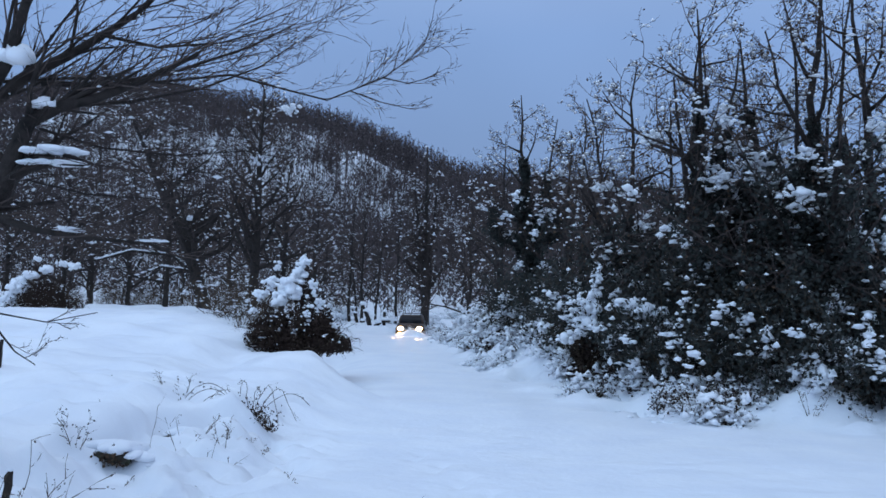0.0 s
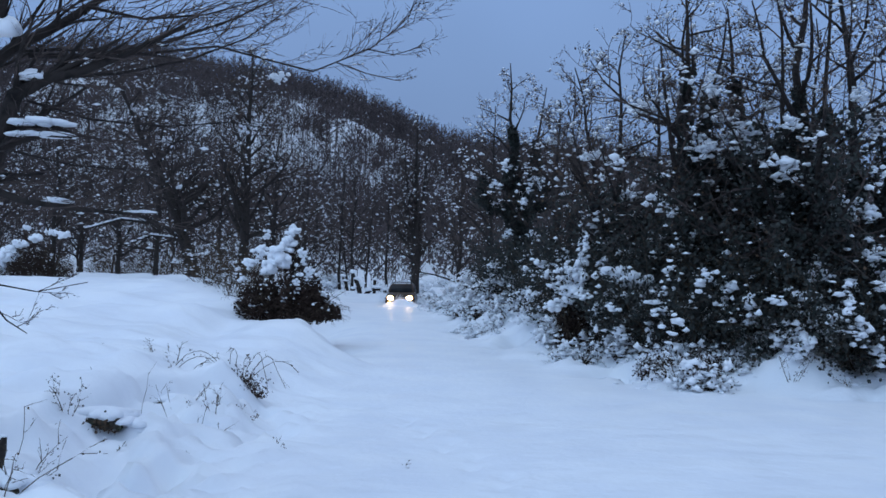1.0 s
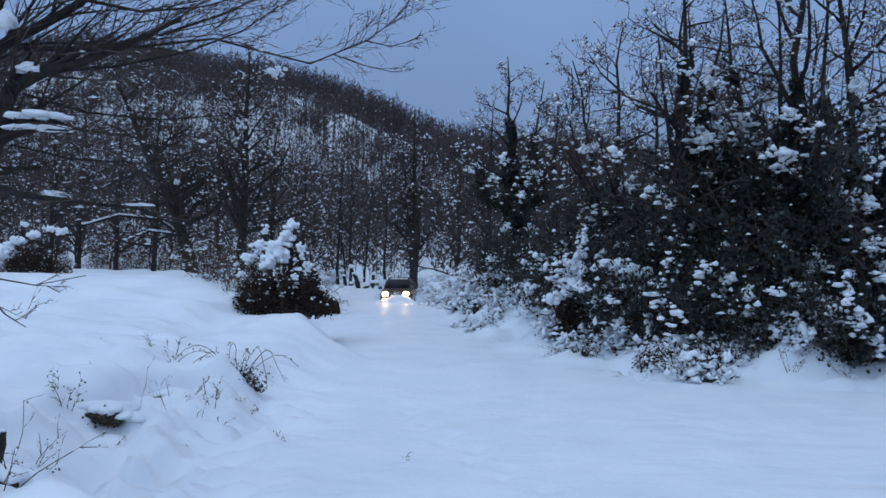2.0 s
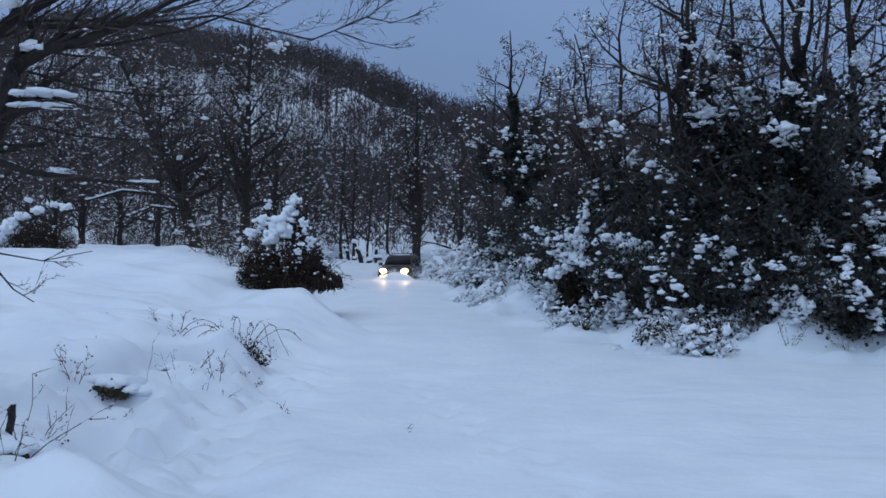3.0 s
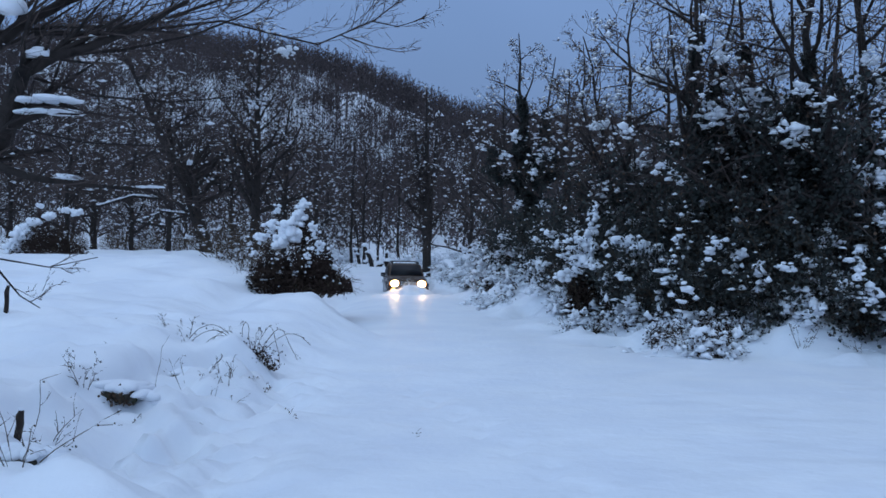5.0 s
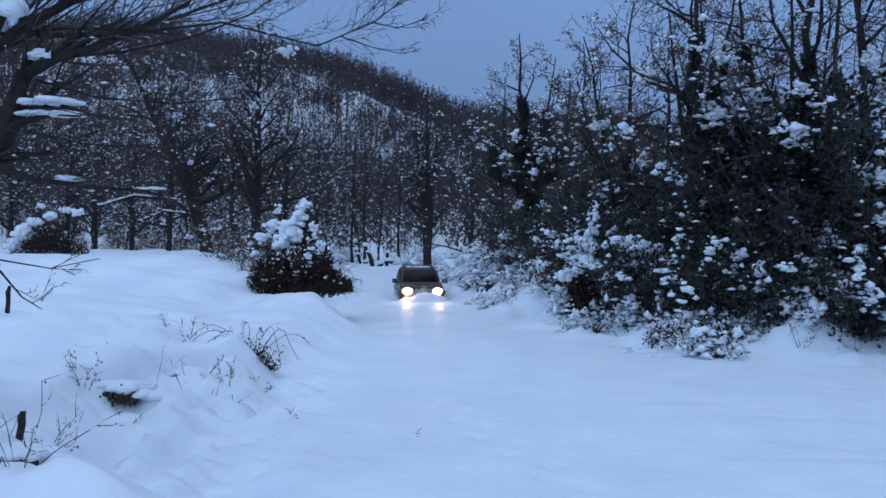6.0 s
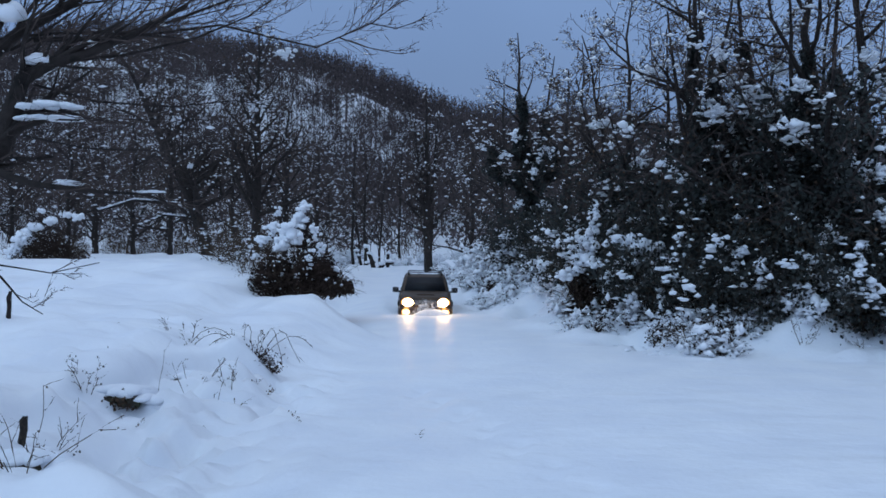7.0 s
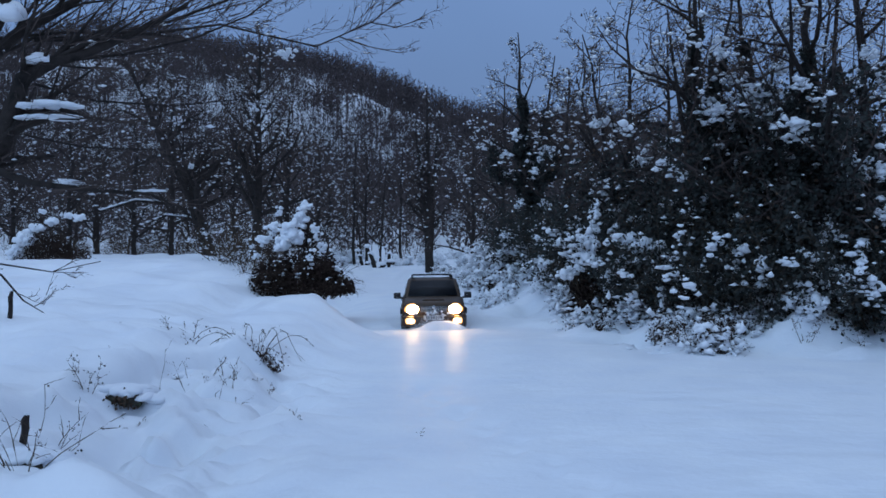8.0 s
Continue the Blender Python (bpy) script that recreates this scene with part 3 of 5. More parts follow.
    if ivy:
        # ivy also runs out along the lower limbs
        lim = [s for s in g.seg if s[2] > 0.016 and s[0].z < h * min(ivy_top, 0.5)]
        for _ in range(int(ivy * 0.5)):
            s = R.choice(lim)
            p = s[0].lerp(s[1], R.random())
            ivy_pts.append((p.x + R.gauss(0, 0.13), p.y + R.gauss(0, 0.13), p.z + R.gauss(0, 0.13)))
        v, f = leaf_quads(ivy_pts, 0.10, seed)
        tagged(mesh_object("ivy", v, f, IVY, root, "dark green ivy leaves wrapping the trunk"), kind="stuff")
        drift(root, [R.choice(ivy_pts) for _ in range(int(ivy / 900))], R, seed, 14, *patch)
    return root


def build_right_trees():
    lab = "ivy-clad leafless tree with snow lodged in its crown"
    grp = "ivy-clad trees beside the track"
    broad_tree(31, 10.5, (0.02, 0.0), 0.24, 30, 0.16, 0.42, 3, 5, (0.05, 2.3), 900, 9500, 0.62, 3, label=lab, group=grp, base=at(8.90, 21.8), ivy_r=0.42, spread_x=(-0.02, 0.06, -0.09), clumps=[(-0.1, -1.0, 5.0), (0.9, -0.8, 3.4), (-1.0, -1.2, 4.4)])
    broad_tree(32, 9.6, (0.01, 0.0), 0.22, 40, 0.2, 0.50, 3, 5, (0.05, 2.3), 900, 11000, 0.76, 2, label=lab, group=grp, base=at(6.62, 23.6), ivy_r=0.42, spread_x=(-0.03, 0.08), clumps=[(-1.47, -0.3, 6.1), (0.3, -0.8, 5.0), (-1.9, -0.6, 4.6), (0.9, -1.0, 5.6)])
    broad_tree(33, 8.6, (-0.02, 0.0), 0.2, 30, 0.16, 0.42, 3, 5, (0.05, 2.3), 900, 9000, 0.78, 2, label=lab, group=grp, base=at(8.55, 24.5), ivy_r=0.42, spread_x=(-0.05, 0.07), clumps=[(-0.5, -1.0, 5.2), (-0.8, -1.1, 5.0), (-0.3, -1.0, 4.7), (0.2, -1.2, 3.2)])
    broad_tree(34, 9.8, (0.03, 0.0), 0.22, 30, 0.16, 0.42, 3, 5, (0.05, 2.3), 800, 8000, 0.52, 2, label=lab, group=grp, base=at(10.30, 21.2), ivy_r=0.42, clumps=[(-0.4, -1.0, 4.2), (-0.6, -1.2, 2.4), (0.1, -1.0, 5.2)])
    broad_tree(238, 9.0, (-0.02, 0.0), 0.16, 36, 0.2, 0.44, 3, 5, (0.03, 3.2), 1100, 2600, 0.45, 3, label=lab, group=grp, base=at(5.78, 28.5), clumps=[(-0.6, -0.8, 3.4), (0.3, -0.8, 4.0), (-0.9, -0.6, 5.2)])
    broad_tree(36, 10.2, (0.0, 0.0), 0.22, 26, 0.34, 0.30, 3, 5, (0.05, 2.3), 900, 12000, 0.74, 2, ivy_r=0.55, label="two-stemmed tree thickly wrapped in dark ivy", group=grp, base=at(3.64, 38.0), spread_x=(-0.055, 0.10), patch=(0.16, 0.10), clumps=[(-1.1, -0.5, 4.9), (0.64, -0.5, 4.95), (-0.5, -0.6, 3.0), (0.5, -0.6, 3.0)])
    lab2 = "leafless tree with brown twigs and snow lumps"
    grp2 = "leafless trees behind the thicket"
    for seed, x, y, h in ((41, 7.64, 31.0, 8.5), (42, 9.82, 30.0, 9.0), (43, 12.20, 29.0, 9.5), (44, 6.43, 42.0, 10.5), (45, 3.23, 49.0, 10.0), (46, 4.70, 35.0, 8.2), (47, 1.78, 56.0, 9.2)):
        broad_tree(seed, h, (0.0, 0.0), 0.14, 22, 0.12, 0.40, 3, 5, (0.035, 3.2), 700, 0, label=lab2, group=grp2, base=at(x, y))


build_right_trees()


def build_left_trees():
    grp = "leafless trees along the field"
    b = at(-11.02, 43.0)
    ext = [([(-0.55, 0, 1.7), (-1.6, -0.2, 2.6), (-3.4, -0.5, 2.75), (-5.2, -0.6, 2.2)], 0.10, 0.03, 1), ([(-0.7, 0, 1.9), (-1.9, -0.8, 2.05), (-3.0, -1.4, 1.5)], 0.07, 0.02, 1)]
    broad_tree(51, 10.0, (-0.45, 0.0), 0.36, 34, 0.22, 0.42, 3, 5, (0.08, 2.2), 300, 0, thin=0.01, label="old leaning leafless tree with drooping snow-laden limbs", group=grp, base=b, extra=ext, clumps=[(-1.6, 0.0, 6.5), (-0.9, 0.0, 4.4)])
    broad_tree(52, 9.8, (0.02, 0.0), 0.25, 34, 0.2, 0.33, 3, 5, (0.06, 2.2), 1200, 0, thin=0.01, label="tall upright leafless tree with rusty twigs", group=grp, base=at(-8.06, 39.0), lift=0.12, clumps=[(1.16, 0.0, 8.9), (1.4, 0.0, 8.8), (0.2, -0.2, 6.6)])
    lab = "bare grey-brown tree with snow on its twigs"
    for seed, x, y, h in ((53, -21.48, 52.0, 10.0), (54, -19.13, 56.0, 10.5), (55, -23.76, 50.0, 9.5), (56, -7.94, 57.0, 9.0), (57, -14.75, 49.0, 9.5), (58, -8.33, 48.0, 8.6), (59, -13.96, 60.0, 11.0), (60, -23.68, 62.0, 11.5)):
        broad_tree(seed, h, (0.02, 0.0), 0.16, 24, 0.15, 0.38, 3, 5, (0.08, 2.2), 300, 0, thin=0.011, label=lab, group=grp, base=at(x, y))
    broad_tree(61, 12.6, (-0.01, 0.0), 0.32, 42, 0.22, 0.24, 3, 5, (0.05, 2.8), 0, 0, forks=3, spread_x=(0.0, 0.07, -0.07), thin=0.022, label="dark many-stemmed leafless tree at the bend of the track", group=grp, base=at(-1.00, 62.0), lift=0.16)


build_left_trees()


# ---- the big tree whose limbs reach over the view ----
def build_near_tree():
    base = Vector(at(-6.6, 9.4))
    g = Growth(71, 0.0035)
    R = g.r
    rel = lambda pts: [Vector(p) - base for p in pts]
    g.limb(rel([(-6.6, 9.4, base.z - 0.3), (-6.5, 9.4, 1.4), (-6.3, 9.3, 2.3), (-5.9, 9.2, 3.0), (-5.5, 9.1, 3.6)]), 0.42, 0.24, 12)
    limbs = [
        ([(-5.6, 9.1, 3.1), (-4.55, 9.00, 3.12), (-4.36, 9.00, 3.37), (-4.26, 9.00, 3.71), (-4.16, 9.00, 4.01), (-3.89, 9.10, 4.20), (-3.56, 9.20, 4.32), (-3.17, 9.40, 4.55), (-2.70, 9.60, 4.89)], 0.15, 0.010, 3, 1.0),
        ([(-4.50, 9.00, 3.33), (-4.11, 8.90, 3.54), (-3.79, 8.80, 3.61), (-3.52, 8.80, 3.59)], 0.06, 0.018, 1, 0.5),
        ([(-4.33, 9.00, 3.46), (-4.00, 8.90, 3.69), (-3.78, 8.90, 3.71), (-3.57, 8.90, 3.64)], 0.05, 0.015, 1, 0.5),
        ([(-5.7, 9.1, 3.0), (-4.40, 8.80, 3.11), (-3.92, 8.70, 2.96), (-3.47, 8.80, 2.90), (-2.93, 9.00, 2.87), (-2.60, 9.20, 2.72)], 0.05, 0.006, 2, 0.6),
        ([(-5.9, 9.2, 3.0), (-4.31, 8.20, 2.24), (-3.95, 8.10, 2.20), (-3.50, 8.10, 2.13), (-3.10, 8.20, 2.22)], 0.013, 0.003, 1, 0.35),
        ([(-4.31, 8.20, 2.24), (-3.95, 8.10, 2.10), (-3.71, 8.00, 1.88), (-3.53, 8.00, 1.77)], 0.014, 0.003, 1, 0.3),
        ([(-5.5, 9.1, 3.6), (-4.92, 9.40, 4.08), (-4.44, 9.50, 4.57), (-3.95, 9.60, 4.89), (-3.42, 9.80, 5.36), (-3.00, 10.00, 5.92)], 0.09, 0.015, 3, 1.2),
        ([(-5.5, 9.1, 3.6), (-4.60, 9.00, 4.18), (-4.41, 9.00, 4.57), (-4.30, 9.00, 4.96), (-4.15, 9.00, 5.46)], 0.09, 0.04, 3, 1.2),
        ([(-4.69, 9.40, 4.49), (-4.04, 9.80, 4.65), (-3.25, 10.00, 4.67), (-2.54, 10.40, 4.87), (-2.04, 10.80, 4.82), (-1.53, 11.00, 4.74), (-1.19, 11.00, 4.89), (-0.85, 11.00, 5.04), (-0.57, 11.00, 5.26), (-0.38, 11.00, 5.45)], 0.018, 0.004, 3, 0.7),
        ([(-1.26, 11.00, 4.86), (-0.91, 11.00, 4.74), (-0.57, 11.00, 4.67)], 0.008, 0.004, 2, 0.4),
        ([(-0.88, 11.00, 5.03), (-0.57, 11.00, 4.97), (-0.33, 11.00, 5.04)], 0.008, 0.004, 2, 0.4),
        ([(-4.27, 9.50, 4.51), (-3.67, 9.80, 4.58), (-3.00, 10.00, 4.81), (-2.30, 10.20, 5.14), (-1.83, 10.40, 5.48)], 0.03, 0.006, 4, 1.0),
        ([(-4.03, 9.50, 4.28), (-3.43, 9.80, 4.41), (-2.75, 10.00, 4.62), (-2.18, 10.20, 4.92), (-1.83, 10.40, 5.25)], 0.02, 0.005, 4, 0.9),
        ([(-4.18, 9.30, 4.01), (-3.66, 9.60, 3.88), (-3.01, 10.00, 3.88), (-2.31, 10.20, 3.98), (-1.83, 10.40, 3.93)], 0.014, 0.004, 2, 0.7),
        ([(-3.77, 9.60, 5.07), (-3.18, 9.80, 5.00), (-2.57, 10.00, 5.12), (-2.05, 10.20, 5.36)], 0.02, 0.005, 4, 0.9),
        ([(-3.97, 8.60, 3.41), (-3.47, 8.80, 3.31), (-2.82, 9.20, 3.32), (-2.17, 9.60, 3.52)], 0.010, 0.003, 2, 0.6),
    ]
    for pts, r0, r1, many, far in limbs:
        pv = rel(pts)
        g.limb(pv, r0, r1, 8)
        for i in range(len(pv) - 1):
            d = pv[i + 1] - pv[i]
            r = r0 + (r1 - r0) * i / len(pv)
            g.seg.append((pv[i], pv[i + 1], r * 0.7, r * 0.6, 3))
            for _ in range(many):
                q = pv[i].lerp(pv[i + 1], R.random())
                w = d.normalized() + Vector((R.gauss(0.25, 0.3), R.gauss(0, 0.4), R.gauss(0.22, 0.3)))
                g.grow(q, w, far * R.uniform(0.5, 1.2), max(0.005, r * 0.3), 2, 30, 4, 0.10, 0.02, 0.6, 5)
    # long fine twigs sweeping outward
    for _ in range(26):
        x0 = R.uniform(-4.7, -2.9)
        p = Vector((x0, R.uniform(9.0, 10.4), 4.05 + 0.32 * (x0 + 4.5) + abs(R.gauss(0, 0.55)))) - base
        g.grow(p, (1.0, R.gauss(0, 0.25), R.gauss(0.30, 0.2)), R.uniform(0.9, 2.0), R.uniform(0.005, 0.010), 1, 22, 5, 0.07, 0.035, 0.5, 6)
    for _ in range(34):
        p = Vector((R.uniform(-4.6, -3.6), R.uniform(8.6, 9.8), R.uniform(2.8, 4.1))) - base
        g.grow(p, (1.0, R.gauss(0, 0.25), R.gauss(0.1, 0.2)), R.uniform(0.6, 1.7), R.uniform(0.004, 0.008), 1, 28, 4, 0.09, 0.0, 0.5, 6)
    root = thing("tree", base, "large old tree with dark snow-capped limbs overhanging the bank", "tree")
    sn = g.snow(0.02, 0.7, 3, 0.05)
    dress(g, root, snow=sn, thick=0.012)
    # thick pads of snow on the low limbs, each a part
    for (x, y, z), n, (a, b, h), sp in (((-3.86, 8.85, 3.60), 16, (0.13, 0.10, 0.032), 0.26), ((-3.84, 8.90, 3.72), 16, (0.13, 0.10, 0.034), 0.24), ((-4.07, 9.05, 4.20), 9, (0.09, 0.09, 0.055), 0.13), ((-3.64, 8.80, 2.97), 6, (0.08, 0.07, 0.03), 0.08),
                                        ((-4.36, 9.00, 4.63), 9, (0.09, 0.09, 0.1), 0.12), ((-3.24, 9.00, 2.90), 9, (0.12, 0.04, 0.016), 0.4)):
        C, S = [], []
        for _ in range(n):
            C.append((x + R.uniform(-sp, sp) - base.x, y + R.gauss(0, 0.04) - base.y, z + R.gauss(0, 0.3 * h) - base.z))
            S.append((a * R.uniform(0.6, 1.3), b * R.uniform(0.6, 1.3), h * R.uniform(0.6, 1.2)))
        v, f = blobs(C, S, True, 0.2, 8)
        tagged(mesh_object("snow_pad", v, f, CLUMP, root, "thick pad of snow on a low limb", smooth=True), kind="stuff")


build_near_tree()


# ---- thickets ----
def thicket(seed, w, h, stems=22, leaves=2600, snow=(0.22, 2.2), mat=IVY, label="", name="shrub", group="", leaf_size=0.085, caps=9, cap=0.13):
    g = Growth(seed, 0.005)
    R = g.r
    for _ in range(stems):
        a = R.uniform(0, 6.28)
        rad = w * 0.35 * R.random()
        p = (math.cos(a) * rad, math.sin(a) * rad * 0.7, -0.2)
        g.grow(p, (math.cos(a) * 0.6, math.sin(a) * 0.6, 1.0), h * R.uniform(0.7, 1.15), 0.02, 2, 42, 5, 0.16, -0.04, 0.5, 6)
    root = thing(name, (0, 0, 0), label, "shrub", group)
    dress(g, root, DRYSTEM, DRYSTEM, g.snow(snow[0], snow[1], seed, 0.1), 0.014, g.tips(leaves, 1, 0.09, seed), mat, leaf_size, names=("stem", "twig_crown", "snow_load", "foliage"))
    if caps:
        drift(root, g.tips(caps, 2, 0.05, seed + 3), R, seed, 12, cap * 1.1, cap * 0.95, tiny=name == "brush" or h < 0.9)
    return root


def build_thickets():
    R = random.Random(9)
    lab = "dark tangled evergreen thicket loaded with snow"
    grp = "thicket along the track"
    kinds = [thicket(81, 2.4, 2.6, 21, 4200, (0.032, 2.5), label=lab, group=grp, caps=8, cap=0.13), thicket(82, 2.8, 3.3, 24, 5000, (0.030, 2.5), label=lab, group=grp, caps=8, cap=0.13), thicket(83, 2.2, 2.0, 22, 2800, (0.05, 2.4), label=lab, group=grp, caps=10, cap=0.14)]
    spots = [(1, 9.26, 21.0), (1, 8.94, 22.8), (0, 7.47, 22.0), (1, 7.07, 23.6), (0, 6.04, 24.5), (1, 6.82, 27.0), (0, 5.54, 26.5), (2, 4.64, 27.2),
             (1, 5.52, 30.0), (1, 8.67, 26.0), (1, 10.29, 26.0), (1, 11.29, 24.0), (0, 4.55, 31.0), (1, 4.49, 35.5), (0, 3.59, 36.6), (2, 4.32, 46.0),
             (1, 8.05, 29.0), (1, 7.31, 33.0), (0, 10.66, 20.5), (1, 10.39, 23.8), (0, 4.88, 40.0), (2, 5.5, 23.0), (2, 6.5, 21.6), (0, 8.3, 20.7), (2, 9.5, 19.9), (2, 7.5, 20.9), (0, 6.0, 22.8), (2, 10.4, 19.4)]
    for i, (k, x, y) in enumerate(spots):
        m = pose(*at(x, y, -0.1), 0, 0, R.uniform(0, 360))
        if i in (0, 2, 7):
            kinds[k].matrix_basis = m
        else:
            copy_thing(kinds[k], m)
    # brown brush at the end of the field
    grp2 = "brown brush beside the field"
    lab2 = "leafless brown brush with specks of snow"
    brush = [thicket(84, 1.6, 2.1, 14, 400, (0.04, 1.6), DRY, lab2, "brush", grp2, 0.06, 3, 0.09), thicket(85, 1.4, 1.6, 12, 260, (0.05, 1.6), DRY, lab2, "brush", grp2, 0.06, 3, 0.09)]
    spots = [(0, -8.38, 37.0), (1, -8.71, 36.0), (0, -7.37, 36.0), (1, -7.49, 34.5), (1, -6.34, 33.0), (0, -10.18, 41.0)]
    for j in range(26):
        yy = R.uniform(58, 74)
        spots.append((j % 2, R.uniform(-0.463, -0.175) * yy, yy))
    for j in range(4):
        yy = R.uniform(72, 80)
        spots.append((j % 2, R.uniform(-0.121, 0.072) * yy, yy))
    for i, (k, x, y) in enumerate(spots):
        m = pose(*at(x, y, -0.08), 0, 0, R.uniform(0, 360))
        if i < 2:
            brush[k].matrix_basis = m
        else:
            copy_thing(brush[k], m)
    # low white-loaded shrubs on the forest floor
    white = thicket(88, 1.3, 0.8, 10, 60, (0.25, 2.6), DRY, "low shrub bowed under white snow", "shrub", "snow-bowed shrubs on the forest floor", 0.05, 12, 0.18)
    for j in range(12):
        yy = R.uniform(66, 80)
        m = pose(*at(R.uniform(-0.139, 0.060) * yy, yy, -0.1), 0, 0, R.uniform(0, 360))
        if j == 0:
            white.matrix_basis = m
        else:
            copy_thing(white, m)
    for x, y in ((1.3, 44.0), (1.6, 47.5), (2.2, 41.5), (1.5, 51.0), (2.6, 45.5), (2.4, 38.0), (3.2, 36.0), (4.7, 27.4), (4.2, 26.2)):
        copy_thing(white, pose(*at(x, y, -0.05), 0, 0, R.uniform(0, 360)))
    # shrubs buried under lumpy snow along the track's edge
    buried = thicket(89, 1.5, 0.75, 14, 700, (0.06, 2.6), BROWN, "dark shrub half buried under lumpy snow", "shrub", "buried shrubs along the track", 0.07, 12, 0.2)
    spots = [(0.75, 52), (1.2, 50), (0.9, 47), (1.6, 46.5), (2.3, 47), (1.3, 43.5), (2.0, 43), (2.7, 43), (1.7, 40), (2.4, 39.5), (2.0, 36.5), (2.7, 36), (3.2, 34), (2.3, 34), (1.5, 55), (2.4, 52), (0.3, 57), (1.2, 58.5), (-0.1, 60),
             (4.0, 27.5), (4.5, 25.6), (4.9, 24.6), (5.6, 23.2), (7.2, 21.3), (3.7, 29)]
    for i, (x, y) in enumerate(spots):
        m = pose(*at(x, y, -0.12), 0, 0, R.uniform(0, 360))
        if i == 0:
            buried.matrix_basis = m
        else:
            copy_thing(buried, m)
    # small saplings standing in the snow
    for j in range(24):
        yy = R.uniform(50, 60)
        x = R.uniform(-0.450, -0.175) * yy
        copy_thing(brush[1], pose(*at(x, yy, -0.1), 0, 0, R.uniform(0, 360))).scale = (0.5, 0.5, 0.9)


build_thickets()


# ---- snow-capped bushes ----
def heap(root, heaps, seed, label):
    """Soft ragged heaps of snow: (x, y, z, half-width, half-height) each, of overlapping lumps."""
    R = random.Random(seed)
    for i, (x, y, z, w, h) in enumerate(heaps):
        w, h = 0.85 * w, 0.9 * h
        C, S = [], []
        for _ in range(max(8, int(150 * w))):
            k = w * R.uniform(0.16, 0.46)
            C.append((x + R.gauss(0, w * 0.42), y + R.gauss(0, w * 0.3), z + R.gauss(0, h * 0.5)))
            S.append((k, k * 0.9, k * R.uniform(0.7, 1.2)))
        v, f = blobs(C, S, w > 0.15, 0.2, seed + i)
        tagged(mesh_object("snow_cap", v, f, CLUMP, root, label, smooth=True), kind="stuff")


def snow_bush(seed, x, y, h, w, label, heaps, peak=0.0, dome=0.55, leaves=9000, stems=60):
    """A dome of drooping dead fronds with a tall middle, under heaps of snow."""
    g = Growth(seed)
    R = g.r
    for _ in range(stems):
        a = R.uniform(0, 6.28)
        t = math.sqrt(R.random())
        p = (math.cos(a) * w * 0.3 * t + peak * (1 - t), math.sin(a) * w * 0.22 * t, -0.15)
        g.grow(p, (math.cos(a) * (0.1 + 0.8 * t), math.sin(a) * (0.1 + 0.7 * t), 1.2), h * (1.0 - 0.55 * t) * R.uniform(0.7, 1.0), 0.018, 2, 40, 5, 0.14, -0.12 * t, 0.36, 6)
    root = thing("bush", at(x, y, -0.1), label, "bush")
    inner = []
    while len(inner) < leaves:
        px, py, pz = R.uniform(-0.5, 0.5) * w, R.uniform(-0.4, 0.4) * w, R.random() * h * 0.9
        r = math.hypot(px, py) / (0.5 * w)
        low = dome * h * max(0, 1 - r * r) ** 0.6
        spire = h * 0.9 * max(0, 1 - (math.hypot(px - peak, py) / (0.25 * w)) ** 1.5)
        n = 0.8 + 0.9 * noise.noise((px * 1.9 + seed, py * 1.9, pz * 1.9)) - 0.25 * R.random()
        if pz < max(low, spire) * n:
            inner.append((px, py, pz))
    dress(g, root, DRYSTEM, DRYSTEM, g.snow(0.02, 1.8, seed, 0.1), 0.014, inner, BROWN, 0.07, names=("stem", "twig_crown", "snow_load", "foliage"))
    heap(root, heaps, seed, "heavy ragged cap of snow")
    return root


snow_bush(91, -4.15, 26.3, 2.6, 3.2, "dark bush of drooping fronds capped with heavy snow",
          [(0.16, -0.25, 2.50, 0.24, 0.22), (0.04, -0.3, 2.2, 0.27, 0.24), (-0.16, -0.55, 1.72, 0.40, 0.34), (-0.42, -0.6, 1.45, 0.30, 0.2), (0.50, -0.5, 1.8, 0.20, 0.26), (0.70, -0.6, 1.35, 0.18, 0.18),
           (0.42, -0.9, 0.98, 0.18, 0.36), (-0.75, -0.3, 1.9, 0.22, 0.16), (-1.05, -0.2, 1.55, 0.26, 0.13), (-0.62, 0.0, 2.4, 0.17, 0.15), (-1.2, -0.4, 1.1, 0.18, 0.08), (0.1, -1.1, 0.55, 0.12, 0.10), (1.1, -0.6, 0.75, 0.14, 0.1)], 0.12, 0.62, 13000)
snow_bush(92, -17.7, 41.0, 2.5, 3.4, "arching dark bush bowed under white snow at the field's edge",
          [(-0.9, -0.6, 1.1, 0.48, 0.28), (-1.3, -0.5, 0.6, 0.36, 0.3), (-0.4, -0.6, 1.55, 0.42, 0.14), (0.2, -0.5, 1.85, 0.34, 0.14), (0.9, -0.4, 2.1, 0.28, 0.10), (-0.2, -0.5, 2.3, 0.22, 0.12), (-1.5, -0.4, 0.3, 0.4, 0.25), (1.4, -0.4, 2.0, 0.3, 0.14)], -0.1, 0.8, 6000, 40)
snow_bush(93, 4.02, 24.9, 2.6, 1.3, "narrow bush plastered with snow beside the thicket",
          [(0.05, -0.4, 2.75, 0.20, 0.24), (-0.02, -0.45, 2.3, 0.23, 0.3), (-0.10, -0.5, 1.85, 0.32, 0.3), (-0.25, -0.55, 1.4, 0.36, 0.22), (0.58, -0.6, 0.98, 0.34, 0.26), (0.56, -0.6, 0.65, 0.36, 0.18), (-0.65, -0.5, 1.0, 0.3, 0.12)], 0.0, 0.6, 5000, 30)
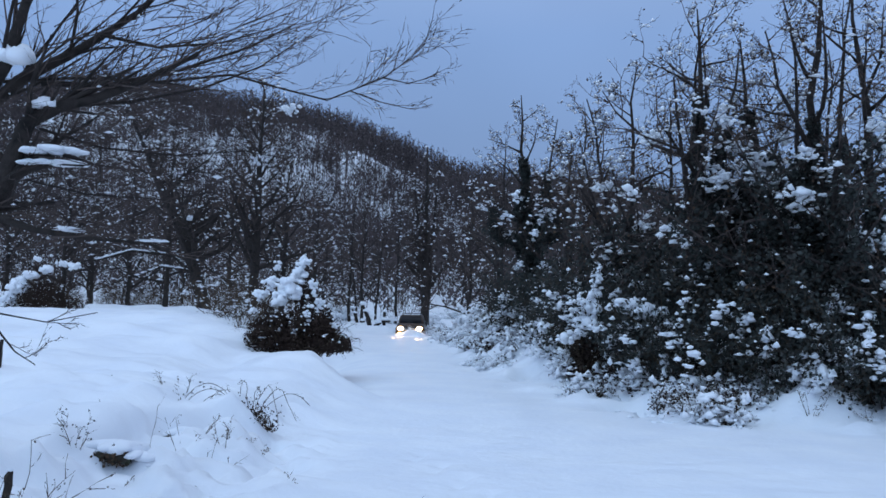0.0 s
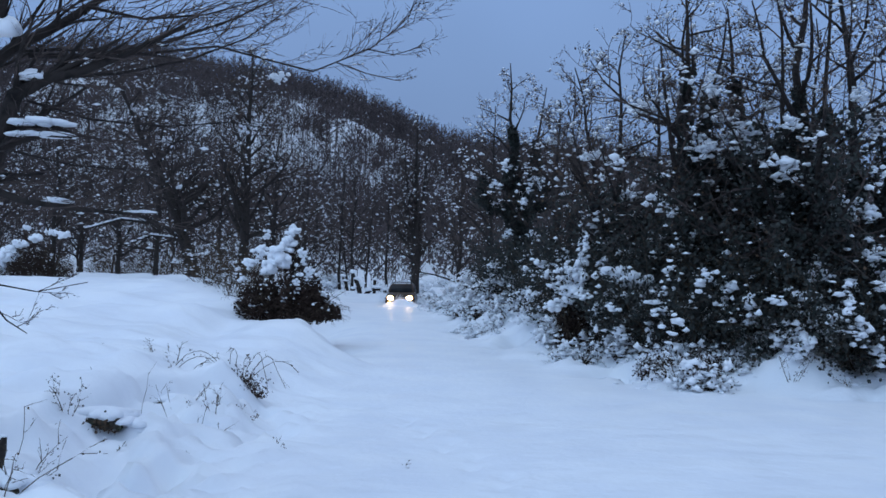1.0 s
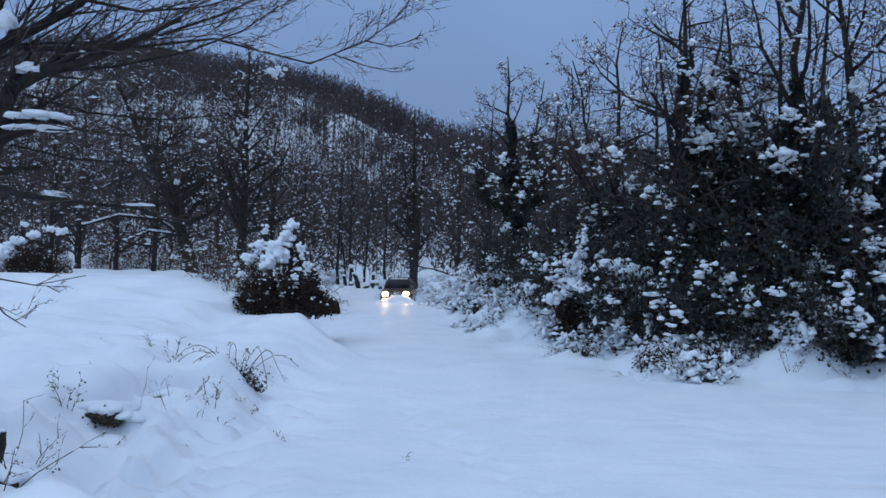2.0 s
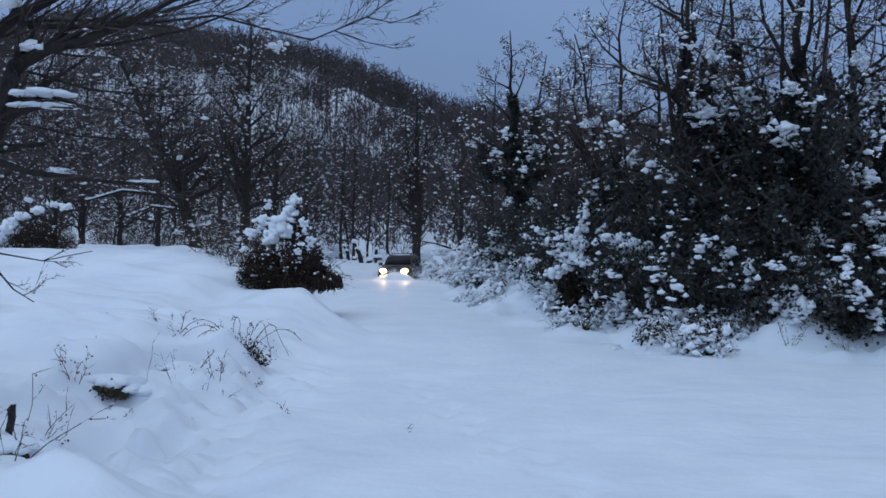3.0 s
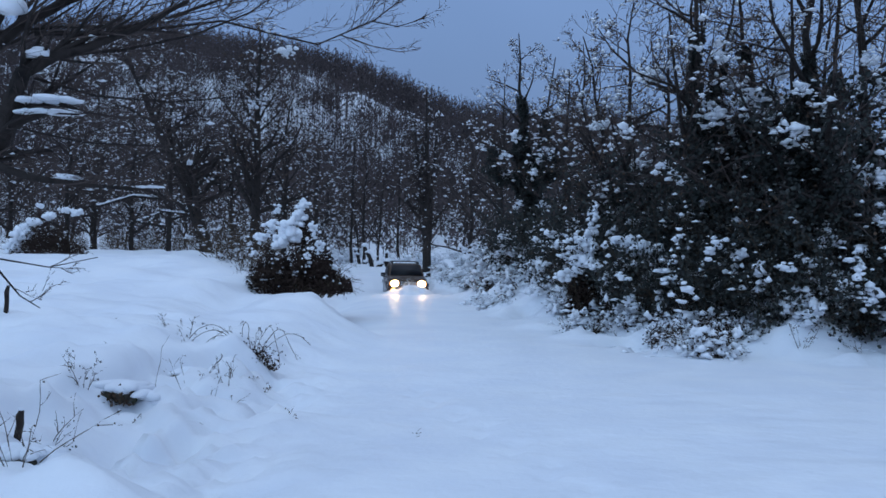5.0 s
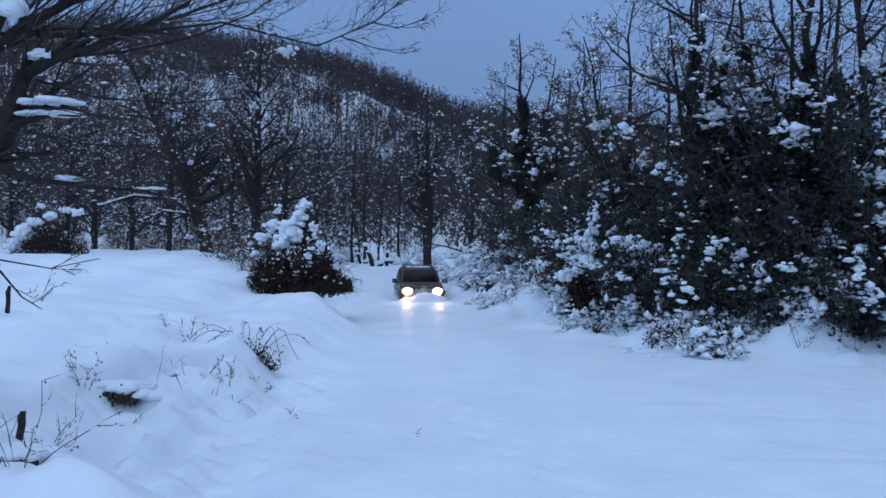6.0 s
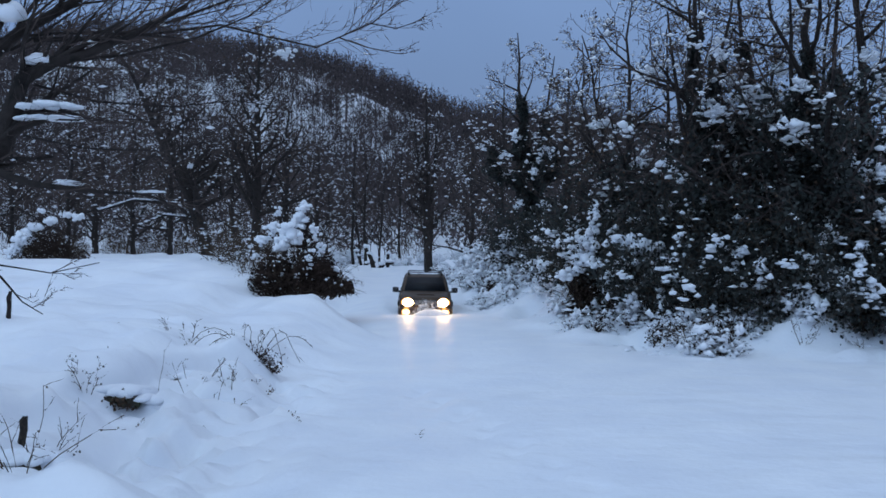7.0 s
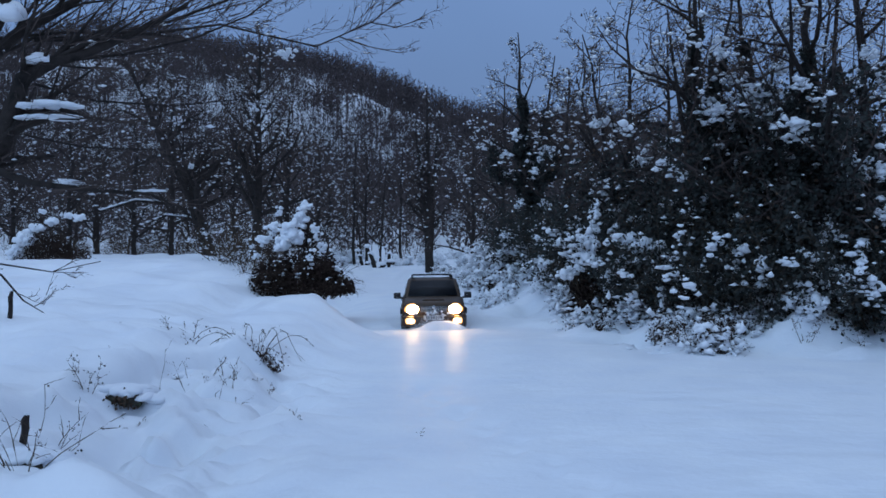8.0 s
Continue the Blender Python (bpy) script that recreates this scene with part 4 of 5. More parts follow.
snow_bush(94, 5.35, 24.0, 1.9, 2.2, "sprawling bush flattened under broad white snow",
          [(-0.55, -0.6, 1.75, 0.40, 0.16), (-0.1, -0.7, 1.55, 0.46, 0.2), (0.35, -0.7, 1.25, 0.42, 0.2), (-0.75, -0.7, 1.2, 0.30, 0.18), (0.1, -0.8, 0.9, 0.34, 0.16), (0.7, -0.7, 0.75, 0.32, 0.14), (-0.45, -0.8, 0.65, 0.3, 0.14)], 0.0, 0.85, 5000, 30)


# ---- the low shrubs at the foot of the right bank ----
def build_low_shrubs():
    lab = "low brown-leaved shrub half buried in snow"
    grp = "low shrubs at the bank's foot"
    R = random.Random(14)
    a = thicket(86, 1.0, 0.95, 24, 1300, (0.05, 1.6), BROWN, lab, "shrub", grp, 0.05, 10, 0.15)
    b = thicket(87, 0.8, 0.6, 18, 500, (0.08, 1.6), BROWN, lab, "shrub", grp, 0.05, 11, 0.15)
    spots = [(0, 5.39, 19.2), (1, 6.42, 20.0), (1, 5.05, 20.5), (1, 4.84, 22.5), (1, 3.59, 25.5), (1, 1.85, 31.0), (1, 1.77, 33.2), (1, 7.62, 20.4), (1, 7.88, 19.8),
             (1, 4.42, 24.0), (1, 1.30, 41.0), (1, 1.75, 37.0), (0, 2.74, 38.5), (1, 5.68, 18.9), (1, 3.65, 22.8), (1, 7.00, 20.9), (1, 0.91, 47.0)]
    for i, (k, x, y) in enumerate(spots):
        m = pose(*at(x, y, -0.06), 0, 0, R.uniform(0, 360))
        src = (a, b)[k]
        if i < 2:
            src.matrix_basis = m
        else:
            copy_thing(src, m)


build_low_shrubs()


# ---- dead plants, stakes and hollows in front ----
def dry_plant(seed, x, y, stems, h, leaves, label, arch=0.0, name="dry_plant", leaf_mat=DRY, spread=0.12, clump=0.0, kids=3):
    g = Growth(seed)
    R = g.r
    for i in range(stems):
        a = R.uniform(0, 6.28)
        g.grow((math.cos(a) * spread * R.random(), math.sin(a) * spread * R.random(), -0.1), (math.cos(a) * (0.25 + arch), math.sin(a) * (0.25 + arch), 1.0), h * R.uniform(0.5, 1.15), 0.0055, 1, 40, kids, 0.09, -0.16 * arch, 0.4, 6, 0.4, 0.4)
    root = thing(name, at(x, y), label, "dry plant", "dead plants in the snow")
    pts = g.tips(leaves, 1, 0.02, seed) if leaves else []
    if clump:
        pts += [(R.gauss(0, clump), R.gauss(0, clump * 0.7), abs(R.gauss(0, clump * 0.6)) + 0.02) for _ in range(1300)]
    dress(g, root, DRYSTEM, DRYSTEM, g.snow(0.04, 0.5, seed), 0.02, pts, leaf_mat, 0.026, names=("stem", "stem_spray", "snow_load", "foliage"))
    return root


def bramble(seed, x, y, canes, label):
    """Long thin canes that rise from one root and arch over to the snow."""
    g = Growth(seed, 0.002)
    R = g.r
    for far, up, side, droop in canes:
        pts = []
        for i in range(11):
            t = i / 10
            pts.append(Vector((far * t + R.gauss(0, 0.012), side * t + R.gauss(0, 0.012), -0.05 + up * (1 - (1 - 1.5 * t) ** 2) * (1 if t < 0.67 else droop + (1 - droop) * (1 - t) / 0.33))))
        for p, q in zip(pts, pts[1:]):
            g.seg.append((p, q, 0.006, 0.005, 2))
            if R.random() < 0.35:
                g.grow(p, (q - p).normalized() + Vector((R.gauss(0, 0.5), R.gauss(0, 0.4), R.gauss(0.3, 0.4))), R.uniform(0.08, 0.22), 0.004, 0, 40, 2, 0.1, 0, 0.5, 3)
    root = thing("bramble", at(x, y), label, "bramble", "dead plants in the snow")
    leaves = g.tips(90, 2, 0.02, seed) + [(R.gauss(-0.02, 0.19), R.gauss(-0.15, 0.12), 0.06 + abs(R.gauss(0, 0.15))) for _ in range(1500)] + [(R.gauss(0.32, 0.07), R.gauss(-0.15, 0.07), abs(R.gauss(0, 0.05))) for _ in range(160)]
    dress(g, root, DRYSTEM, DRYSTEM, g.snow(0.05, 0.6, seed), 0.02, leaves, BROWN, 0.034, names=("stem", "cane", "snow_load", "foliage"))
    heap(root, [(-0.12, -0.1, 0.08, 0.11, 0.05), (0.12, -0.16, 0.2, 0.08, 0.05), (0.3, -0.05, 0.12, 0.09, 0.04), (-0.3, 0.0, 0.05, 0.1, 0.05)], seed, "small cap of snow")


def build_front():
    bramble(101, -3.17, 15.3, [(-0.95, 0.72, -0.5, 0.9), (-0.75, 0.64, -0.6, 0.8), (-1.05, 0.80, -0.3, 0.85), (-0.6, 0.7, -0.4, 1.0), (0.75, 0.72, 0.0, 0.35), (0.95, 0.62, 0.2, 0.9), (0.5, 0.78, -0.2, 0.2), (-0.12, 0.85, -0.3, 1.0), (0.2, 0.75, -0.2, 1.0),
                               (-0.4, 0.36, -0.3, 0.6), (0.35, 0.32, -0.35, 0.3), (-0.2, 0.40, -0.1, 1.0), (0.1, 0.3, -0.3, 1.0)], "tangled bramble clump with arching canes and brown leaves")
    dry_plant(103, -3.13, 12.4, 2, 0.42, 0, "two bare dead stems in the snow", 0.0, spread=0.05, kids=1)
    dry_plant(104, -3.63, 13.0, 5, 0.55, 20, "sparse dead weed stems in the snow", 0.1)
    dry_plant(105, -4.07, 12.9, 1, 0.6, 0, "single thin dead stem in the snow", 0.0, kids=1)
    dry_plant(106, -4.58, 11.6, 6, 0.5, 60, "weed with small green leaves in the snow", 0.2, leaf_mat=IVY)
    dry_plant(107, -3.89, 8.3, 9, 1.0, 45, "leafy dead shrub stems above the ditch", 0.35, leaf_mat=DRY)
    dry_plant(108, -3.96, 8.8, 6, 0.7, 36, "leafy dead shrub stems above the ditch", 0.3, leaf_mat=IVY)
    dry_plant(109, -1.97, 12.0, 4, 0.22, 12, "small curled dead weed in the snow", 0.6)
    dry_plant(110, -0.38, 11.2, 2, 0.20, 0, "small dead weed sprout on the open snow", 0.2)
    dry_plant(111, -3.09, 13.3, 6, 0.4, 24, "sparse dead weed stems in the snow", 0.2)
    dry_plant(112, -2.70, 13.8, 5, 0.4, 40, "sparse dead weed stems in the snow", 0.2)
    dry_plant(113, -3.93, 11.4, 4, 0.3, 10, "sparse dead weed stems in the snow", 0.4)
    dry_plant(114, -7.36, 16.0, 2, 0.5, 0, "bent dead stem on the snowy field", 1.3)
    dry_plant(115, 7.42, 18.6, 6, 0.75, 70, "upright dead weed with brown leaves by the bank", 0.15)
    dry_plant(116, 3.26, 23.2, 8, 0.6, 60, "upright dead weed with brown leaves by the bank", 0.3)
    dry_plant(117, 5.67, 18.0, 3, 0.5, 0, "fallen twigs on the snow", 1.4)

    R = random.Random(55)
    for i in range(10):
        y = R.uniform(11.5, 16.5)
        dry_plant(150 + i, y * R.uniform(-0.36, -0.16), y, R.randint(1, 3), R.uniform(0.15, 0.38), R.choice((0, 4, 10)), "thin dead weed stems poking through snow", R.uniform(0.05, 0.5), spread=0.08)
    for i in range(7):
        y = R.uniform(18.5, 24)
        dry_plant(170 + i, np.interp(y, [18.5, 24], [7.2, 4.2]) + R.uniform(-0.8, 2.5) * (1 if y < 20 else 0.3), y, R.randint(3, 7), R.uniform(0.3, 0.7), 30, "thin dead weed stems poking through snow", R.uniform(0.1, 0.5))


build_front()


def snow_clods(seed, count, x0, x1, y0, y1, label):
    """Crumbled lumps of snow that dropped from twigs and banks."""
    R = random.Random(seed)
    C, S = [], []
    while len(C) < count:
        cx, cy = R.uniform(x0, x1), R.uniform(y0, y1)
        for _ in range(R.randint(2, 9)):
            x, y = cx + R.gauss(0, 0.25), cy + R.gauss(0, 0.25)
            k = R.uniform(0.02, 0.075) * R.uniform(0.4, 1.0)
            C.append(at(x, y, -k * 0.12))
            S.append((k * 1.9, k * 1.5, k * 0.62))
    v, f = blobs(C, S, True, 0.24, seed)
    tagged(mesh_object("snow_clods", v, f, SNOW, None, label, smooth=True), category="snow", kind="stuff")


snow_clods(182, 420, 4.0, 9.5, 18.8, 23.0, "crumbled lumps of snow at the thicket's foot")
snow_clods(183, 160, 2.2, 4.4, 25, 34, "crumbled lumps of snow on the bank")


def dark_hollow(seed, x, y, w, h, label, dz=0.0):
    """A lump of bare earth and stone under a snow lip."""
    R = random.Random(seed)
    root = thing("bare_bank", at(x, y, dz - 0.1), label, "earth bank")
    v, f = blobs([((i / 9 - 0.5) * w * 1.3 + R.gauss(0, 0.02), 0.06 + R.gauss(0, 0.03), h * (0.35 + 0.2 * R.random())) for i in range(10)], [(w * R.uniform(0.14, 0.24), 0.10, h * R.uniform(0.35, 0.6)) for _ in range(10)], False, 0.35, seed)
    tagged(mesh_object("earth", v, f, EARTH, root), kind="stuff")
    v, f = leaf_quads([(R.gauss(0, w * 0.35), -0.05 + R.gauss(0, 0.03), R.uniform(0.2, 0.8) * h) for _ in range(90)], 0.04, seed)
    tagged(mesh_object("dead_foliage", v, f, DRY, root), kind="stuff")
    # snow hangs over the top and closes in from the sides
    C = [((i / 6 - 1) * w * 1.2, 0.26 + R.gauss(0, 0.02), h * (0.92 - 0.75 * (abs(i - 6) / 6) ** 2) + R.gauss(0, 0.012)) for i in range(13)]
    S = [(w * 0.5, 0.34, 0.08 * R.uniform(0.9, 1.15)) for _ in range(13)]
    v, f = blobs(C, S, True, 0.05, seed + 1)
    tagged(mesh_object("snow_lip", v, f, SNOW, root, "overhanging lip of snow", smooth=True), kind="stuff")


dark_hollow(121, -4.19, 11.7, 0.30, 0.27, "dark hollow of bare earth under a snow lip", 0.05)
dark_hollow(122, -4.08, 13.7, 0.22, 0.1, "dark hollow of bare earth under a snow lip", 0.06)
dark_hollow(123, -4.05, 8.5, 0.24, 0.2, "bare brown earth at the ditch's edge", 0.0)
for hx in (-8.6, -7.4, -6.3, -5.2):
    dark_hollow(int(125 - hx * 10), hx, 56.9 + 0.12 * hx, 0.75, 0.16, "dark edge of a ditch under snow beyond the track", 0.1)
dark_hollow(124, 1.82, 32.6, 0.45, 0.25, "dark gap under a snowy mound", 0.1)


def stake(seed, x, y, h, r, label, tilt=4, dz=0.0):
    R = random.Random(seed)
    root = thing("stake", at(x, y, dz), label, "stake", "old wooden stakes")
    v, f = tube([(0, 0, -0.15), (0.01, 0, h * 0.4), (-0.01, 0.01, h * 0.75), (0.012, 0, h)], [r, r * 0.95, r * 1.05, r * 0.6], 8, 0.2, R)
    mesh_object("post", v, f, BARK, root).rotation_euler = (0, radians(tilt), 0)
    v, f = blobs([(0, 0, h + 0.005)], [(r * 0.8, r * 0.8, r * 0.5)], True, 0.1, seed)
    mesh_object("snow_cap", v, f, CLUMP, root, smooth=True).rotation_euler = (0, radians(tilt), 0)


stake(131, -7.81, 16.3, 0.48, 0.045, "short weathered stake leaning in the snow")
stake(132, -4.47, 9.6, 0.26, 0.04, "dark broken stump sticking out of snow", 8, 0.06)


def snag(seed, x, y, s, label):
    """A broken dead stem with pads of snow."""
    g = Growth(seed)
    R = g.r
    g.limb([Vector((0, 0, -0.2)), Vector((-0.15 * s, 0, 0.5 * s)), Vector((-0.4 * s, 0, 1.0 * s)), Vector((-0.55 * s, 0.1, 1.35 * s))], 0.16 * s, 0.08 * s, 8)
    g.limb([Vector((0.3 * s, 0, -0.1)), Vector((0.7 * s, 0.1, 0.25 * s)), Vector((1.3 * s, 0.1, 0.3 * s))], 0.14 * s, 0.07 * s, 8)
    g.limb([Vector((0.9 * s, 0.2, 0)), Vector((0.92 * s, 0.2, 0.9 * s))], 0.11 * s, 0.1 * s, 8)
    root = thing("snag", at(x, y), label, "tree stump")
    dress(g, root, snow=([(-0.55 * s, 0.1, 1.4 * s), (-0.3 * s, 0, 0.95 * s), (1.0 * s, 0.1, 0.42 * s), (0.92 * s, 0.2, 0.95 * s), (0.5 * s, -0.1, 0.25 * s)], [(0.3 * s, 0.25, 0.18 * s), (0.14 * s, 0.2, 0.16 * s), (0.4 * s, 0.2, 0.13 * s), (0.16 * s, 0.2, 0.12 * s), (0.3 * s, 0.2, 0.15 * s)]), fine_snow=True)


snag(141, -5.01, 66.0, 1.1, "broken dark stumps padded with snow")
snag(142, -6.18, 69.0, 0.8, "broken dark stumps padded with snow")


# ---- the car ----
# dark brown paint, with some warm lamplight put in as a bronze tone
PAINT = material("car_paint", [(0.050, 0.030, 0.018), (0.066, 0.040, 0.024)], scale=2.0, rough=0.45, spec=0.3, bump=0.05, bump_scale=60)
PLASTIC = material("black_plastic", [(0.010, 0.010, 0.011), (0.02, 0.02, 0.02)], scale=20.0, rough=0.55)
RUBBER = material("tyre_rubber", [(0.012, 0.012, 0.012), (0.025, 0.025, 0.025)], scale=12.0, rough=0.85)
ALLOY = material("alloy", [(0.35, 0.35, 0.36), (0.5, 0.5, 0.5)], scale=9.0, rough=0.35, metal=0.9)
GLASS = material("dark_car_glass", [(0.008, 0.009, 0.011), (0.012, 0.013, 0.016)], scale=2.0, rough=0.35, spec=0.12)
CHROME = material("worn_chrome", [(0.45, 0.45, 0.46), (0.6, 0.6, 0.6)], scale=9.0, rough=0.25, metal=1.0)
PLATE = material("plate_white", [(0.5, 0.5, 0.5), (0.6, 0.6, 0.6)], scale=15.0, rough=0.5)
INK = material("plate_ink", [(0.02, 0.02, 0.03), (0.03, 0.03, 0.04)], rough=0.5)
HEAD = glow("headlight_glow", (1.0, 0.60, 0.26), 50.0)
FOG = glow("fog_lamp_glow", (1.0, 0.60, 0.26), 5.0)
# the orange halo of the lamps, put into a glowing ring behind each lens
LAMP_HALO = glow("lamp_halo_glow", (1.0, 0.46, 0.13), 1.8)
# glow added to the indicators for the orange lamplight on the car front
AMBER = glow("amber_added_glow", (1.0, 0.34, 0.06), 1.1)


def loft(sections):
    """Skin over mirrored half-profiles [(x, z), ...] standing at each y; capped at both ends."""
    bm = bmesh.new()
    rings = []
    for y, half in sections:
        pts = [(x, z) for x, z in half] + [(-x, z) for x, z in reversed(half)]
        rings.append([bm.verts.new((x, y, z)) for x, z in pts])
    n = len(rings[0])
    for a, b in zip(rings, rings[1:]):
        for i in range(n):
            bm.faces.new((a[i], a[(i + 1) % n], b[(i + 1) % n], b[i]))
    bm.faces.new(rings[0])
    bm.faces.new(rings[-1][::-1])
    return bm


def soften(bm, width=0.03, seg=2, angle=25):
    sharp = [e for e in bm.edges if len(e.link_faces) == 2 and e.calc_face_angle(0) > radians(angle)]
    bmesh.ops.bevel(bm, geom=sharp, offset=width, segments=seg, profile=0.6, affect="EDGES", clamp_overlap=True)
    return bm


def block(x, y, z, w, d, h, bevel=0.02, seg=2, taper=1.0):
    bm = bmesh.new()
    bmesh.ops.create_cube(bm, size=1)
    for v in bm.verts:
        k = taper if v.co.z > 0 else 1.0
        v.co = Vector((x + v.co.x * w * k, y + v.co.y * d, z + v.co.z * h))
    if bevel:
        bmesh.ops.bevel(bm, geom=bm.edges[:], offset=bevel, segments=seg, profile=0.6, affect="EDGES", clamp_overlap=True)
    return bm


def panel(corners, thick=0.006):
    """A thin pane from four or more corners."""
    bm = bmesh.new()
    f = bm.faces.new([bm.verts.new(c) for c in corners])
    n = f.normal if f.normal.length else Vector((0, 0, 1))
    bm.normal_update()
    n = f.normal.copy()
    r = bmesh.ops.extrude_face_region(bm, geom=[f])
    for v in r["geom"]:
        if isinstance(v, bmesh.types.BMVert):
            v.co += n * thick
    return bm


def disc(x, y, z, rx, rz, depth=0.04, k=20, dome=0.02):
    """A lamp glass facing -y, slightly domed."""
    bm = bmesh.new()
    rings = []
    for s, yy in ((1.0, y + depth), (1.0, y), (0.7, y - dome * 0.7), (0.3, y - dome)):
        rings.append([bm.verts.new((x + rx * s * math.cos(2 * math.pi * i / k), yy, z + rz * s * math.sin(2 * math.pi * i / k))) for i in range(k)])
    for a, b in zip(rings, rings[1:]):
        for i in range(k):
            bm.faces.new((a[i], a[(i + 1) % k], b[(i + 1) % k], b[i]))
    bm.faces.new(rings[-1])
    bm.faces.new(rings[0][::-1])
    return bm


def ring_profile(profile, k=28):
    """Turns (radius, x) pairs about the x axis."""
    bm = bmesh.new()
    rings = [[bm.verts.new((x, r * math.cos(2 * math.pi * i / k), r * math.sin(2 * math.pi * i / k))) for i in range(k)] for r, x in profile]
    for a, b in zip(rings, rings[1:]):
        for i in range(k):
            bm.faces.new((a[i], a[(i + 1) % k], b[(i + 1) % k], b[i]))
    return bm


WHEELS = []


def build_car():
    car = tagged(new("car"), "dark boxy four-wheel-drive car with glowing headlights ploughing through snow", "car")
    # lower body, front at -y
    body = loft([
        (-1.92, [(0.62, 0.36), (0.74, 0.42), (0.76, 0.62), (0.72, 0.86), (0.60, 0.93)]),
        (-1.78, [(0.70, 0.32), (0.82, 0.40), (0.84, 0.66), (0.80, 0.92), (0.66, 0.99)]),
        (-1.30, [(0.72, 0.30), (0.84, 0.38), (0.86, 0.72), (0.83, 0.97), (0.68, 1.05)]),
        (-0.72, [(0.72, 0.30), (0.84, 0.38), (0.86, 0.74), (0.84, 1.02), (0.70, 1.10)]),
        (0.40, [(0.72, 0.30), (0.84, 0.38), (0.86, 0.74), (0.84, 1.04), (0.72, 1.11)]),
        (1.70, [(0.72, 0.32), (0.84, 0.40), (0.86, 0.74), (0.84, 1.04), (0.72, 1.11)]),
        (1.90, [(0.66, 0.40), (0.78, 0.46), (0.80, 0.76), (0.78, 1.02), (0.68, 1.09)]),
    ])
    part("body", soften(body, 0.035), PAINT, car)
    cabin = loft([
        (-0.90, [(0.76, 1.02), (0.76, 1.04), (0.72, 1.06)]),
        (-0.26, [(0.80, 1.02), (0.70, 1.47), (0.62, 1.54)]),
        (0.16, [(0.80, 1.02), (0.69, 1.53), (0.59, 1.60)]),
        (1.45, [(0.80, 1.02), (0.69, 1.53), (0.59, 1.60)]),
        (1.86, [(0.77, 1.02), (0.67, 1.46), (0.57, 1.52)]),
    ])
    part("cabin", soften(cabin, 0.025), PAINT, car)
    part("windscreen", panel([(-0.685, -0.855, 1.115), (0.685, -0.855, 1.115), (0.595, -0.300, 1.524), (-0.595, -0.300, 1.524)]), GLASS, car, "dark windscreen")
    part("rear_window", panel([(0.6, 1.90, 1.13), (-0.6, 1.90, 1.13), (-0.54, 1.88, 1.42), (0.54, 1.88, 1.42)]), GLASS, car, "dark rear window")
    for s in (-1, 1):
        for y0, y1, t0, t1 in ((-0.55, 0.28, -0.12, 0.28), (0.34, 1.10, 0.34, 1.08), (1.16, 1.70, 1.14, 1.60)):
            c = [(s * 0.792, y0, 1.11), (s * 0.792, y1, 1.11), (s * 0.722, t1, 1.44), (s * 0.722, t0, 1.44)]
            part("side_window", panel(c if s > 0 else c[::-1]), GLASS, car, "dark side window")
        mirror = part("mirror", block(s * 0.98, -0.62, 1.12, 0.20, 0.12, 0.17, 0.04, 3), PLASTIC, car, "black door mirror")
        part("mirror_arm", block(s * 0.87, -0.60, 1.06, 0.12, 0.06, 0.05, 0.015), PLASTIC, mirror)
        part("roof_rail", block(s * 0.56, 0.62, 1.66, 0.045, 1.55, 0.035, 0.014), PLASTIC, car, "dark roof rail")
        for y in (-0.1, 0.62, 1.32):
            part("rail_foot", block(s * 0.56, y, 1.62, 0.045, 0.10, 0.09, 0.012), PLASTIC, car)
        # lenses are widened to the size of their bloom, halo rings behind them
        halo_ring = part("headlight", disc(s * 0.56, -1.905, 0.80, 0.21, 0.155, 0.10), LAMP_HALO, car, "orange glowing ring drawn as the halo of the headlight")
        part("headlight_lens", disc(s * 0.56, -1.925, 0.80, 0.165, 0.125, 0.02), HEAD, halo_ring, "glowing warm headlight")
        part("indicator", block(s * 0.735, -1.84, 0.79, 0.08, 0.10, 0.13, 0.02), AMBER, car, "amber indicator with a glow added to warm the car front")
        fog = part("fog_lamp", disc(s * 0.60, -1.975, 0.50, 0.155, 0.135, 0.05), LAMP_HALO, car, "orange glowing ring drawn as the halo of the fog lamp")
        part("fog_lens", disc(s * 0.60, -1.99, 0.50, 0.125, 0.105, 0.02), FOG, fog, "glowing warm fog lamp")
        part("wing_flare", block(s * 0.865, -1.22, 0.74, 0.06, 0.98, 0.16, 0.028, 2, 0.9), PLASTIC, car, "dark wheel-arch flare")
        part("wing_flare", block(s * 0.865, 1.20, 0.74, 0.06, 0.98, 0.16, 0.028, 2, 0.9), PLASTIC, car, "dark wheel-arch flare")
        part("door_handle", block(s * 0.868, 0.12, 0.96, 0.03, 0.16, 0.035, 0.01), PLASTIC, car)
        part("door_handle", block(s * 0.868, 0.95, 0.96, 0.03, 0.16, 0.035, 0.01), PLASTIC, car)
        part("tail_light", block(s * 0.74, 1.90, 0.92, 0.10, 0.05, 0.28, 0.02), material("tail_red", [(0.25, 0.01, 0.01), (0.3, 0.02, 0.02)], rough=0.25), car, "red tail light")
        part("wiper", block(s * 0.25 - 0.12, -0.89, 1.11, 0.5, 0.015, 0.015, 0.004), PLASTIC, car)
    for y in (0.05, 1.2):
        part("roof_bar", block(0, y, 1.675, 1.10, 0.05, 0.03, 0.012), PLASTIC, car)
